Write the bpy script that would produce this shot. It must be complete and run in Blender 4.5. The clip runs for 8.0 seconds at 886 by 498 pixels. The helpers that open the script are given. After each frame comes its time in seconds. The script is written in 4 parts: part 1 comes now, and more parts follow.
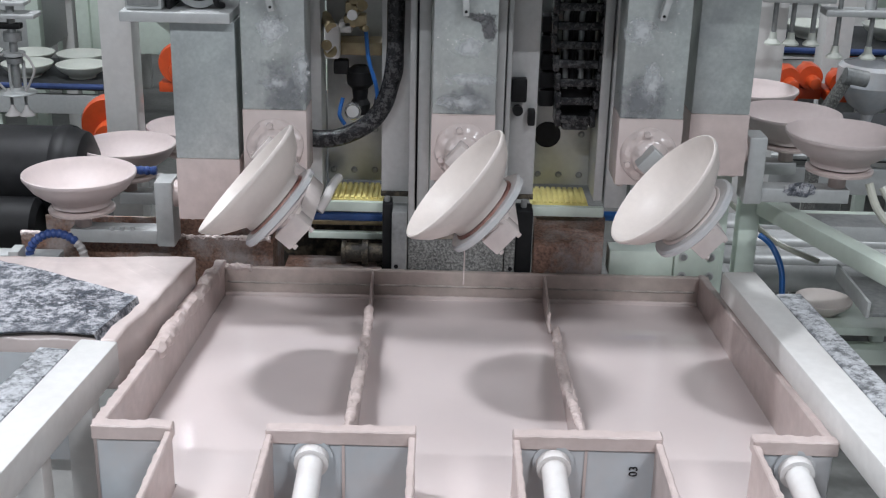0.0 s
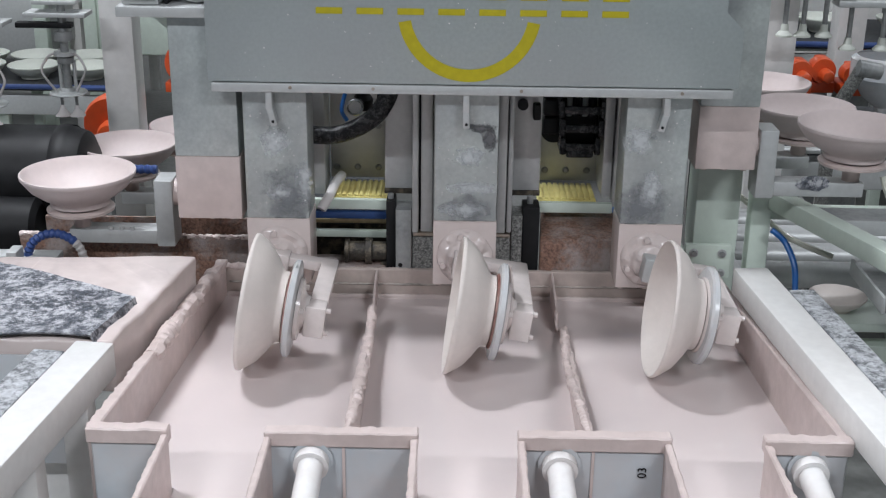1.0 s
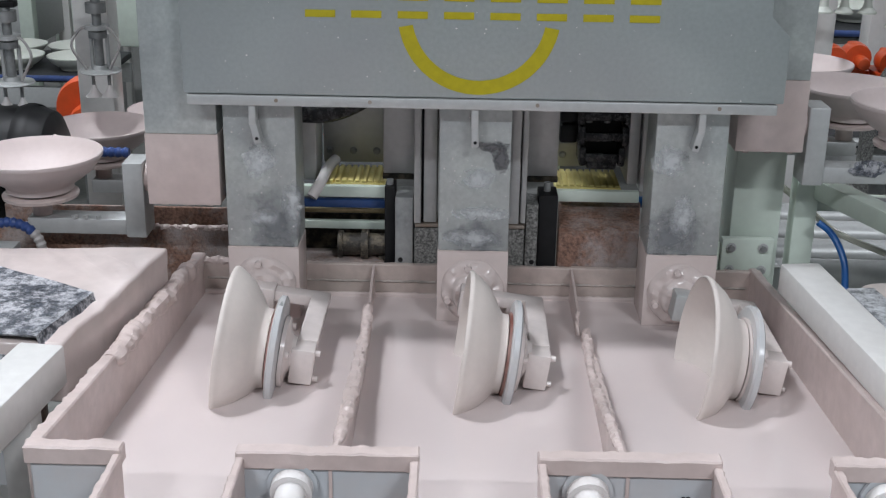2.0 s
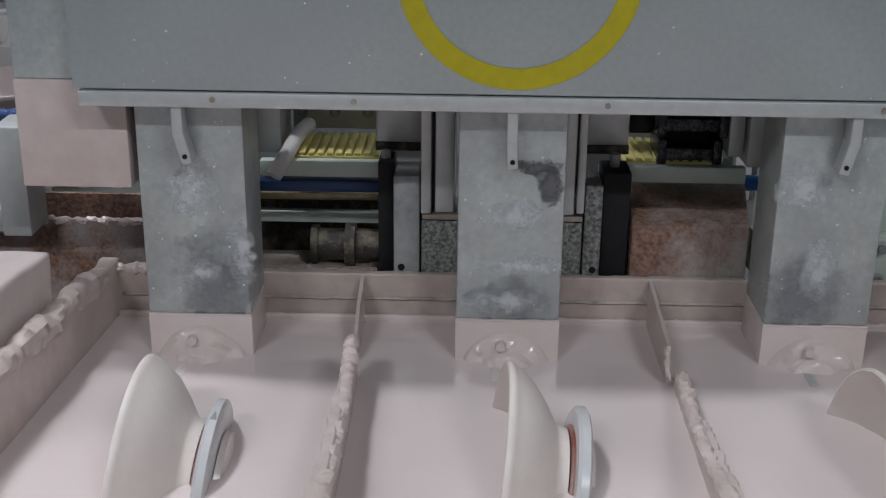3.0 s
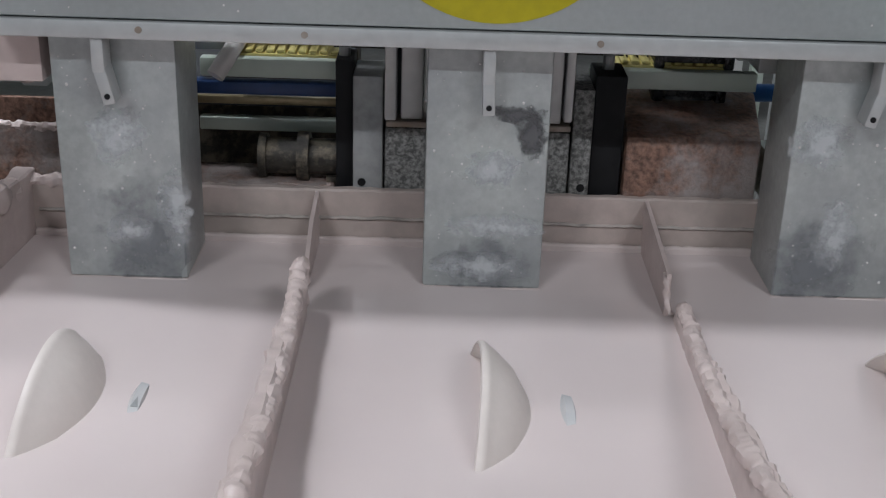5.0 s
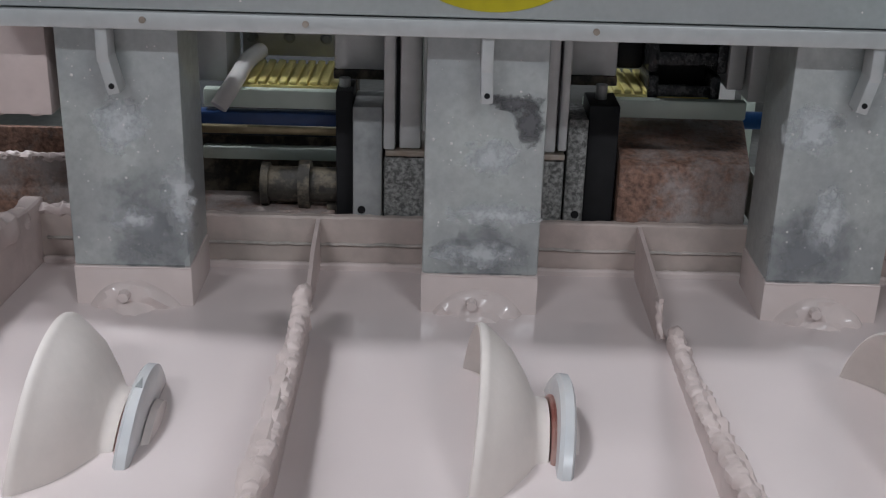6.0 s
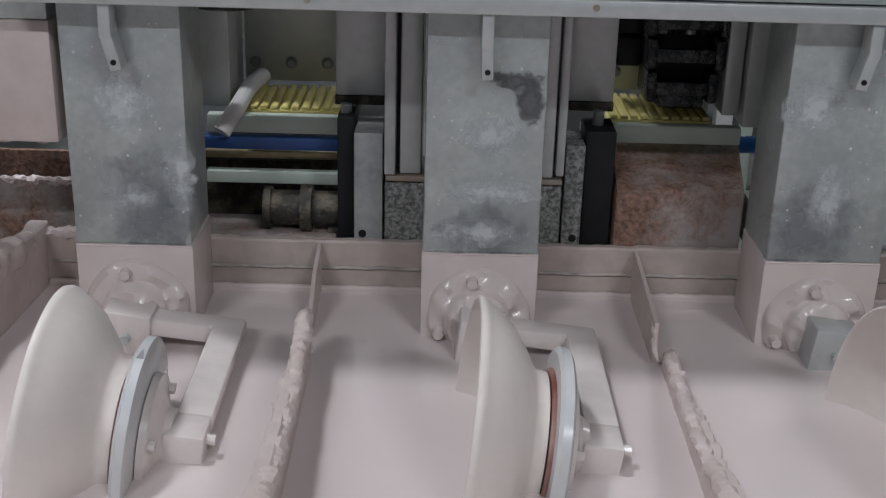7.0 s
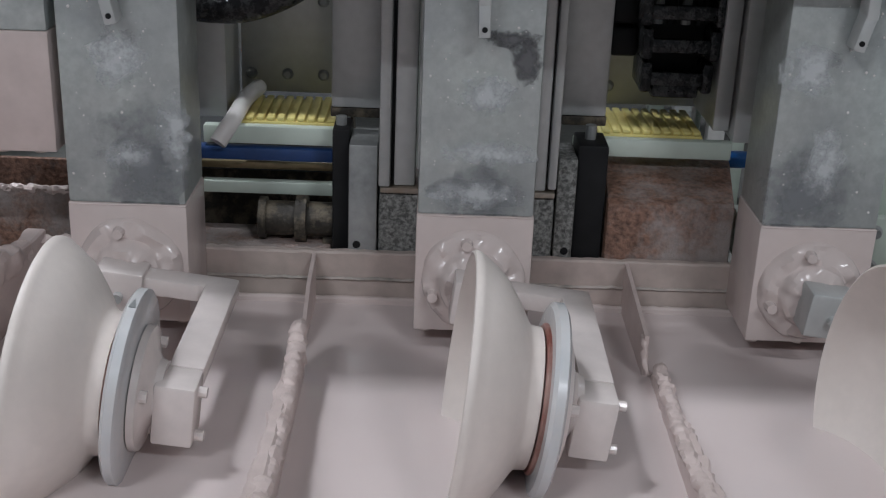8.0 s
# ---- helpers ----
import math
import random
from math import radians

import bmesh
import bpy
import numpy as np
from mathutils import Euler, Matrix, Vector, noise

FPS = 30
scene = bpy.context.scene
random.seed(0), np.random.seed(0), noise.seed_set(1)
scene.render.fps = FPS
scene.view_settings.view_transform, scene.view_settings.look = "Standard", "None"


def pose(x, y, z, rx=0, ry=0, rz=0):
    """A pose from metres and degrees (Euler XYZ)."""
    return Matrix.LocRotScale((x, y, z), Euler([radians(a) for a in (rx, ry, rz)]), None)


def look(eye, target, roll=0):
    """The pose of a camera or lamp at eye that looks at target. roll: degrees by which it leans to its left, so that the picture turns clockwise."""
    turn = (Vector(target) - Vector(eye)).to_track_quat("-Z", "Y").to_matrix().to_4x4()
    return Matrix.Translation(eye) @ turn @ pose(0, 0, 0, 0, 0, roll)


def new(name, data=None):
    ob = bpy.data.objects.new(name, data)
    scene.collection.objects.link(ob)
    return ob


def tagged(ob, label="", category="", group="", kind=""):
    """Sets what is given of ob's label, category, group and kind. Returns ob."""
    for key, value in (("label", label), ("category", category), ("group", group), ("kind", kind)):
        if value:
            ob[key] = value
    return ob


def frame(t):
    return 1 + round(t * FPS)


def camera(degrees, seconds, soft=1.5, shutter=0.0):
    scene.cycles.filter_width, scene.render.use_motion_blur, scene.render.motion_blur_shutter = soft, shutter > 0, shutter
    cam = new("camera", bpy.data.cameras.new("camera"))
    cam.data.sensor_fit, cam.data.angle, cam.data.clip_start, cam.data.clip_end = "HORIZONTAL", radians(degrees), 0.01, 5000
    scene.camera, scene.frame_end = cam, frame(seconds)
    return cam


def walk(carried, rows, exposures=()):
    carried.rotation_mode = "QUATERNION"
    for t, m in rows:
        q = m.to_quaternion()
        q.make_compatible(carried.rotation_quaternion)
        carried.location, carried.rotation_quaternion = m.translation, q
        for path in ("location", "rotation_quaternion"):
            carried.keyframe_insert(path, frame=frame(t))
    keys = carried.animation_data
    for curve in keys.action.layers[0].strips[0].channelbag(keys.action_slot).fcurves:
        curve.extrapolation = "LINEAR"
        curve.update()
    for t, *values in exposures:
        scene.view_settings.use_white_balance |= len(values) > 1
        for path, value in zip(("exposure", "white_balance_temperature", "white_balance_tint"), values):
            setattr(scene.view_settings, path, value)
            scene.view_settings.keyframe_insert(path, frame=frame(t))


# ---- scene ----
cam = camera(40, 8.0, soft=1.2)
walk(cam, [
    (0.0, look((-0.033, -2.129, 1.744), (-0.031, -0.257, 1.040), 1.41)),
    (0.5, look((-0.023, -2.108, 1.732), (-0.038, -0.236, 1.029), 0.89)),
    (1.0, look((-0.016, -2.089, 1.723), (-0.037, -0.217, 1.020), 0.75)),
    (1.5, look((-0.010, -2.042, 1.704), (-0.035, -0.171, 0.999), 0.87)),
    (1.7, look((-0.016, -1.990, 1.681), (-0.037, -0.118, 0.978), 1.00)),
    (2.8, look((-0.032, -1.349, 1.399), (-0.081, 0.540, 0.742), 0.57)),
    (3.0, look((-0.049, -1.249, 1.392), (-0.083, 0.626, 0.695), 0.69)),
    (3.5, look((-0.041, -1.109, 1.322), (-0.098, 0.768, 0.635), 0.82)),
    (4.0, look((-0.033, -1.080, 1.293), (-0.080, 0.786, 0.575), 1.15)),
    (4.5, look((-0.036, -1.085, 1.303), (-0.053, 0.757, 0.524), 1.41)),
    (4.7, look((-0.043, -1.086, 1.302), (-0.039, 0.752, 0.514), 1.76)),
    (5.8, look((-0.044, -1.109, 1.320), (-0.028, 0.736, 0.548), 1.86)),
    (6.0, look((-0.045, -1.115, 1.324), (-0.030, 0.735, 0.563), 1.64)),
    (6.5, look((-0.039, -1.125, 1.334), (-0.033, 0.728, 0.580), 1.66)),
    (7.0, look((-0.044, -1.128, 1.347), (-0.031, 0.726, 0.598), 1.64)),
    (7.5, look((-0.039, -1.136, 1.356), (-0.023, 0.722, 0.617), 1.87)),
    (8.0, look((-0.045, -1.138, 1.357), (-0.020, 0.720, 0.618), 2.28)),
], exposures=[(0, 0.0), (1.7, 0.0), (2.8, -0.44), (4.0, -0.38), (4.6, -0.32), (6.0, -0.40), (8.0, -0.43)])

# ---- light: rows of tube lamps under the hall's ceiling ----
world = bpy.data.worlds.new("world")
scene.world = world
world.use_nodes = True
world.node_tree.nodes["Background"].inputs[0].default_value = (0.9, 0.95, 1.0, 1)
world.node_tree.nodes["Background"].inputs[1].default_value = 0.35


def strip_light(x, y, z, length, width, watts):
    lamp = bpy.data.lights.new("strip_lamp", "AREA")
    lamp.shape, lamp.size, lamp.size_y = "RECTANGLE", length, width
    lamp.energy, lamp.color = watts, (0.89, 0.93, 1.0)
    ob = new("strip_lamp", lamp)
    ob.location = (x, y, z)
    return ob


strip_light(-1.45, 0.12, 4.4, 0.42, 0.16, 90)
strip_light(-0.98, 0.80, 4.4, 0.36, 0.22, 52)
strip_light(-1.71, 5.81, 4.4, 0.30, 0.10, 10)
strip_light(1.90, 5.48, 4.4, 0.30, 0.10, 10)
for lx, ly, watts in ((-2.0, -4.0, 148), (2.0, -4.0, 154), (-3.6, 1.6, 24), (3.6, 1.6, 50), (-4.2, 5.5, 55), (4.2, 5.5, 58), (0.0, 10.0, 95)):
    strip_light(lx, ly, 4.4, 1.3, 0.14, watts)


# ---- materials ----
def material(name, colour, rough=0.5, metal=0.0, grain=60.0, amount=0.12, stain=4.0, stain_colour=None,
             stain_amount=0.3, bump=0.1, sharp=0.15, coat=0.0, nrough=0.62, spec=0.5):
    m = bpy.data.materials.new(name)
    m.use_nodes = True
    nt = m.node_tree
    n, l = nt.nodes, nt.links
    b = n["Principled BSDF"]
    b.inputs["Metallic"].default_value = metal
    b.inputs["Coat Weight"].default_value = coat
    b.inputs["Specular IOR Level"].default_value = spec
    tc = n.new("ShaderNodeTexCoord")
    fine = n.new("ShaderNodeTexNoise")
    fine.inputs["Scale"].default_value, fine.inputs["Detail"].default_value = grain, 6
    big = n.new("ShaderNodeTexNoise")
    big.inputs["Scale"].default_value, big.inputs["Detail"].default_value = stain, 8
    big.inputs["Roughness"].default_value = nrough
    for t in (fine, big):
        l.new(tc.outputs["Object"], t.inputs["Vector"])
    dark = tuple(c * (1 - amount) for c in colour)
    light = tuple(min(1, c * (1 + amount)) for c in colour)
    r1 = n.new("ShaderNodeValToRGB")
    r1.color_ramp.elements[0].position, r1.color_ramp.elements[1].position = 0.3, 0.7
    r1.color_ramp.elements[0].color, r1.color_ramp.elements[1].color = (*dark, 1), (*light, 1)
    l.new(fine.outputs[0], r1.inputs[0])
    r2 = n.new("ShaderNodeValToRGB")
    r2.color_ramp.elements[0].position, r2.color_ramp.elements[1].position = 0.52 - sharp, 0.52 + sharp
    r2.color_ramp.elements[0].color, r2.color_ramp.elements[1].color = (0, 0, 0, 1), (stain_amount,) * 3 + (1,)
    l.new(big.outputs[0], r2.inputs[0])
    mix = n.new("ShaderNodeMix")
    mix.data_type = "RGBA"
    l.new(r2.outputs[0], mix.inputs[0])
    l.new(r1.outputs[0], mix.inputs[6])
    mix.inputs[7].default_value = (*(stain_colour or dark), 1)
    l.new(mix.outputs[2], b.inputs["Base Color"])
    rr = n.new("ShaderNodeMapRange")
    rr.inputs[3].default_value, rr.inputs[4].default_value = max(0.02, rough * 0.75), min(1, rough * 1.25)
    l.new(big.outputs[0], rr.inputs[0])
    l.new(rr.outputs[0], b.inputs["Roughness"])
    if bump:
        bp = n.new("ShaderNodeBump")
        bp.inputs["Strength"].default_value, bp.inputs["Distance"].default_value = bump, 0.004
        l.new(fine.outputs[0], bp.inputs["Height"])
        l.new(bp.outputs[0], b.inputs["Normal"])
    return m


PINK = (0.66, 0.575, 0.56)
M_glaze = material("wet_glaze", PINK, 0.06, grain=7, amount=0.03, stain=3, stain_amount=0.15, bump=0.012, spec=0.62)
M_coat = material("glaze_coat", (0.60, 0.50, 0.475), 0.38, grain=45, amount=0.08, stain=7, stain_colour=(0.46, 0.37, 0.34), stain_amount=0.5, bump=0.3)
M_coat_wet = material("wet_glaze_coat", (0.64, 0.555, 0.53), 0.2, grain=30, amount=0.05, stain=9, stain_colour=(0.55, 0.44, 0.41), stain_amount=0.35, bump=0.12)
M_bowl = material("raw_glazed_clay", (0.72, 0.655, 0.615), 0.40, grain=90, amount=0.03, stain=8, stain_colour=(0.64, 0.565, 0.52), stain_amount=0.4, bump=0.05, spec=0.35)
M_bowlpink = material("pink_glazed_clay", (0.60, 0.515, 0.50), 0.5, grain=90, amount=0.03, stain=8, stain_colour=(0.53, 0.45, 0.43), stain_amount=0.4, bump=0.05, spec=0.35)
M_steel = material("galvanised_steel", (0.485, 0.525, 0.51), 0.40, 0.35, grain=150, amount=0.10, stain=10, stain_colour=(0.27, 0.28, 0.295), stain_amount=0.7, sharp=0.16, bump=0.05)
M_panel = material("brushed_panel", (0.385, 0.425, 0.42), 0.34, 0.35, grain=150, amount=0.06, stain=4, stain_colour=(0.36, 0.38, 0.39), stain_amount=0.6, bump=0.03)
M_frame = material("aluminium", (0.50, 0.51, 0.505), 0.4, 0.3, grain=80, amount=0.06, stain=6, stain_amount=0.3, bump=0.03)
M_yellow = material("yellow_paint", (0.46, 0.39, 0.01), 0.4, grain=90, amount=0.08, bump=0.02)
M_white = material("white_enamel", (0.78, 0.77, 0.75), 0.35, grain=60, amount=0.04, stain=6, stain_colour=(0.55, 0.5, 0.47), stain_amount=0.3, bump=0.04)
M_mint = material("pale_green_paint", (0.62, 0.70, 0.62), 0.4, grain=50, amount=0.04, stain=5, stain_colour=(0.45, 0.47, 0.42), stain_amount=0.3, bump=0.03)
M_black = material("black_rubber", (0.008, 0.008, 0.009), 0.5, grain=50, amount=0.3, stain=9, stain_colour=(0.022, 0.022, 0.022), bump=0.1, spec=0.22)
M_dark = material("dark_grimy_iron", (0.10, 0.10, 0.095), 0.55, 0.2, grain=120, amount=0.4, stain=210, stain_colour=(0.38, 0.38, 0.36), stain_amount=0.8, sharp=0.08, nrough=0.75, bump=0.4)
M_greybox = material("grey_blue_paint", (0.50, 0.54, 0.57), 0.35, grain=30, amount=0.05, stain=8, stain_colour=(0.55, 0.47, 0.44), stain_amount=0.5, bump=0.05)
M_floor = material("concrete", (0.22, 0.22, 0.21), 0.5, grain=40, amount=0.15, stain=1.5, stain_amount=0.5)
M_wall = material("hall_wall", (0.34, 0.37, 0.39), 0.7, grain=10, amount=0.05, stain=0.8, stain_amount=0.4)
M_rust = material("rusty_iron", (0.19, 0.105, 0.075), 0.6, 0.1, grain=190, amount=0.5, stain=10, stain_colour=(0.36, 0.32, 0.305), stain_amount=0.85, sharp=0.08, nrough=0.72, bump=0.5)
M_pvc = material("white_plastic_pipe", (0.74, 0.73, 0.72), 0.4, grain=60, amount=0.04, stain=12, stain_colour=(0.62, 0.54, 0.51), stain_amount=0.5, bump=0.15)
M_ceiling = material("pale_ceiling", (0.65, 0.67, 0.68), 0.8, grain=8, amount=0.04)


M_rustspot = material("rust_spotted_steel", (0.34, 0.30, 0.26), 0.5, 0.3, grain=90, amount=0.2, stain=30, stain_colour=(0.22, 0.15, 0.10), stain_amount=0.6)
M_bisque = material("white_bisque", (0.62, 0.64, 0.58), 0.6, grain=90, amount=0.03, stain=8, stain_amount=0.15, bump=0.04)
M_coat_arm = material("glaze_coated_arm", (0.71, 0.64, 0.615), 0.2, grain=60, amount=0.05, stain=14, stain_colour=(0.60, 0.53, 0.505), stain_amount=0.5, bump=0.08)
M_disc = material("grey_plastic", (0.50, 0.52, 0.54), 0.25, grain=60, amount=0.05, stain=16, stain_colour=(0.62, 0.57, 0.54), stain_amount=0.6, bump=0.04)
M_seal = material("red_rubber", (0.20, 0.06, 0.045), 0.45, grain=60, amount=0.2, stain=20, stain_colour=(0.5, 0.38, 0.34), stain_amount=0.6)
M_flaky = material("flaking_glaze_on_black", (0.055, 0.062, 0.078), 0.4, grain=210, amount=0.6, stain=40, stain_colour=(0.56, 0.56, 0.59), stain_amount=0.85, sharp=0.06, nrough=0.88, bump=0.35)
M_chipped = material("chipped_white_paint", (0.52, 0.53, 0.55), 0.45, grain=120, amount=0.2, stain=38, stain_colour=(0.055, 0.058, 0.065), stain_amount=0.9, sharp=0.05, nrough=0.86, bump=0.3)
M_oldsteel = material("old_steel", (0.27, 0.28, 0.28), 0.45, 0.5, grain=90, amount=0.2, stain=16, stain_colour=(0.42, 0.42, 0.41), stain_amount=0.6, bump=0.15)
M_rustdark = material("dark_rust", (0.034, 0.029, 0.023), 0.65, 0.1, grain=120, amount=0.4, stain=45, stain_colour=(0.20, 0.165, 0.115), stain_amount=0.65, sharp=0.07, bump=0.5)
M_yellowplastic = material("yellow_plastic", (0.84, 0.75, 0.30), 0.45, grain=40, amount=0.06, stain=14, stain_colour=(0.48, 0.32, 0.06), stain_amount=0.4)
M_blue = material("blue_enamel", (0.016, 0.052, 0.17), 0.4, grain=50, amount=0.15)
M_bluedark = material("blue_plastic", (0.035, 0.07, 0.22), 0.4, grain=50, amount=0.15)
M_bluepipe = material("bright_blue_plastic", (0.02, 0.13, 0.42), 0.35, grain=50, amount=0.1)
M_blackwet = material("wet_black_rubber", (0.014, 0.014, 0.016), 0.22, grain=160, amount=0.4, stain=90, stain_colour=(0.25, 0.25, 0.25), stain_amount=0.22, sharp=0.02, nrough=0.8, bump=0.5, spec=0.35)
M_chrome = material("chrome", (0.6, 0.6, 0.6), 0.2, 0.9, grain=60, amount=0.04)
M_brass = material("dull_brass", (0.36, 0.29, 0.17), 0.4, 0.5, grain=70, amount=0.2, stain=30, stain_amount=0.5)
M_orange = material("orange_paint", (0.62, 0.085, 0.02), 0.4, grain=50, amount=0.08, stain=8, stain_amount=0.3)
M_belt = material("dark_belt", (0.045, 0.047, 0.05), 0.6, grain=60, amount=0.2, stain=6, stain_amount=0.3, spec=0.25)
M_greybead = material("grey_plastic_joint", (0.42, 0.40, 0.39), 0.45, grain=60, amount=0.1)
M_hose = material("yellowed_clear_plastic", (0.60, 0.60, 0.52), 0.25, grain=40, amount=0.06)


# ---- mesh helpers ----
def box(bm, x0, x1, y0, y1, z0, z1, bevel=0.0, segs=2, m=None):
    r = bmesh.ops.create_cube(bm, size=1)
    mat = Matrix.Translation(((x0 + x1) / 2, (y0 + y1) / 2, (z0 + z1) / 2)) @ Matrix.Diagonal((abs(x1 - x0), abs(y1 - y0), abs(z1 - z0), 1))
    if m is not None:
        mat = m @ mat
    bmesh.ops.transform(bm, matrix=mat, verts=r["verts"])
    if bevel:
        es = list({e for v in r["verts"] for e in v.link_edges})
        bmesh.ops.bevel(bm, geom=es, offset=bevel, segments=segs, affect="EDGES", profile=0.5)
    return bm


def rod(bm, a, b, r, r2=None, segs=20, caps=True):
    a, b = Vector(a), Vector(b)
    d = b - a
    m = Matrix.Translation((a + b) / 2) @ d.to_track_quat("Z", "Y").to_matrix().to_4x4()
    bmesh.ops.create_cone(bm, cap_ends=caps, segments=segs, radius1=r, radius2=r if r2 is None else r2, depth=d.length, matrix=m)
    return bm


def lathe(bm, profile, segs=64, m=None):
    """profile: (radius, height) pairs turned round the z axis."""
    rings = []
    for r, z in profile:
        if r < 1e-6:
            rings.append([bm.verts.new((0, 0, z))])
        else:
            rings.append([bm.verts.new((r * math.cos(2 * math.pi * i / segs), r * math.sin(2 * math.pi * i / segs), z)) for i in range(segs)])
    made = [v for ring in rings for v in ring]
    for a, b in zip(rings, rings[1:]):
        for i in range(segs):
            j = (i + 1) % segs
            if len(a) == 1 and len(b) > 1:
                bm.faces.new((a[0], b[j], b[i]))
            elif len(b) == 1 and len(a) > 1:
                bm.faces.new((a[i], a[j], b[0]))
            elif len(a) > 1:
                bm.faces.new((a[i], a[j], b[j], b[i]))
    if m is not None:
        bmesh.ops.transform(bm, matrix=m, verts=made)
    return bm


def tube(bm, pts, r, segs=12, cuts=6, wobble=0.0):
    """A round hose along a smooth line through pts."""
    P = [Vector(p) for p in pts]
    line = []
    for i in range(len(P) - 1):
        p0, p1, p2, p3 = P[max(i - 1, 0)], P[i], P[i + 1], P[min(i + 2, len(P) - 1)]
        for k in range(cuts):
            t = k / cuts
            line.append(0.5 * ((2 * p1) + (p2 - p0) * t + (2 * p0 - 5 * p1 + 4 * p2 - p3) * t * t + (3 * p1 - p0 - 3 * p2 + p3) * t ** 3))
    line.append(P[-1])
    rings = []
    for i, p in enumerate(line):
        d = (line[min(i + 1, len(line) - 1)] - line[max(i - 1, 0)]).normalized()
        side = d.cross(Vector((0.31, 0.17, 0.93))).normalized()
        up = side.cross(d)
        rr = r * (1 + wobble * noise.noise(p * 40))
        rings.append([bm.verts.new(p + rr * (math.cos(2 * math.pi * k / segs) * side + math.sin(2 * math.pi * k / segs) * up)) for k in range(segs)])
    for a, b in zip(rings, rings[1:]):
        for k in range(segs):
            bm.faces.new((a[k], a[(k + 1) % segs], b[(k + 1) % segs], b[k]))
    bm.faces.new(list(reversed(rings[0])))
    bm.faces.new(rings[-1])
    return bm


def prism(bm, outline, z0, z1, bevel=0.0, m=None):
    """An outline in x, y given a thickness in z."""
    lo = [bm.verts.new((x, y, z0)) for x, y in outline]
    hi = [bm.verts.new((x, y, z1)) for x, y in outline]
    n = len(outline)
    fs = [bm.faces.new(list(reversed(lo))), bm.faces.new(hi)]
    for i in range(n):
        fs.append(bm.faces.new((lo[i], lo[(i + 1) % n], hi[(i + 1) % n], hi[i])))
    bmesh.ops.recalc_face_normals(bm, faces=fs)
    if bevel:
        bmesh.ops.bevel(bm, geom=list({e for f in fs for e in f.edges}), offset=bevel, segments=2, affect="EDGES", profile=0.5)
        
    if m is not None:
        bmesh.ops.transform(bm, matrix=m, verts=bm.verts[:])
    return bm


def rough(bm, cuts, size, amount, zmin=None, seed=0.0):
    """Crusts a mesh: cuts it finer and pushes its points about with noise."""
    bmesh.ops.subdivide_edges(bm, edges=[e for e in bm.edges if e.calc_length() > cuts], cuts=max(1, int(max(e.calc_length() for e in bm.edges) / cuts)), use_grid_fill=True)
    bm.normal_update()
    for v in bm.verts:
        if zmin is None or v.co.z > zmin:
            k = noise.noise((v.co + Vector((seed, seed, seed))) / size) + 0.5 * noise.noise((v.co + Vector((seed, 3, 1))) / size * 2.7)
            v.co += v.normal * amount * k
    return bm


def mesh(name, bm, mat, smooth=True, angle=35):
    bm.normal_update()
    me = bpy.data.meshes.new(name)
    lim = radians(angle)
    for e in bm.edges:
        e.smooth = len(e.link_faces) == 2 and e.calc_face_angle(0) < lim
    for f in bm.faces:
        f.smooth = smooth
    bm.to_mesh(me)
    bm.free()
    me.materials.append(mat)
    return me


def part(name, bm, mat, parent, label="", at=None):
    ob = new(name, mesh(name, bm, mat))
    ob.parent = parent
    if at is not None:
        ob.matrix_basis = at
    if label:
        tagged(ob, label)
    return ob


def thing(name, bm, mat, label, category, group="", kind="", at=None):
    ob = new(name, mesh(name, bm, mat) if bm is not None else None)
    if at is not None:
        ob.matrix_basis = at
    return tagged(ob, label, category, group, kind)


def B():
    return bmesh.new()


# ---- setting ----
thing("floor", box(B(), -9, 9, -7, 14, -0.2, 0), M_floor, "grey concrete factory floor with stains", "floor", kind="structure")
for nm, b in (("wall_north", (-9, 9, 14, 14.2, 0, 4.6)), ("wall_south", (-9, 9, -7.2, -7, 0, 4.6)), ("wall_east", (9, 9.2, -7.2, 14.2, 0, 4.6)), ("wall_west", (-9.2, -9, -7.2, 14.2, 0, 4.6))):
    thing(nm, box(B(), *b), M_wall, "pale painted wall of the factory hall", "wall", kind="structure")
thing("ceiling", box(B(), -9.2, 9.2, -7.2, 14.2, 4.6, 4.8), M_ceiling, "pale ceiling of the factory hall", "ceiling", kind="structure")

# ---- the dipping tank ----
RIM, LEVEL = 0.914, 0.817
BACK, FRONT = 0.058, -0.635
XL0, XL1, XR0, XR1 = -0.452, -0.498, 0.466, 0.508   # inner sides at the back and at the front


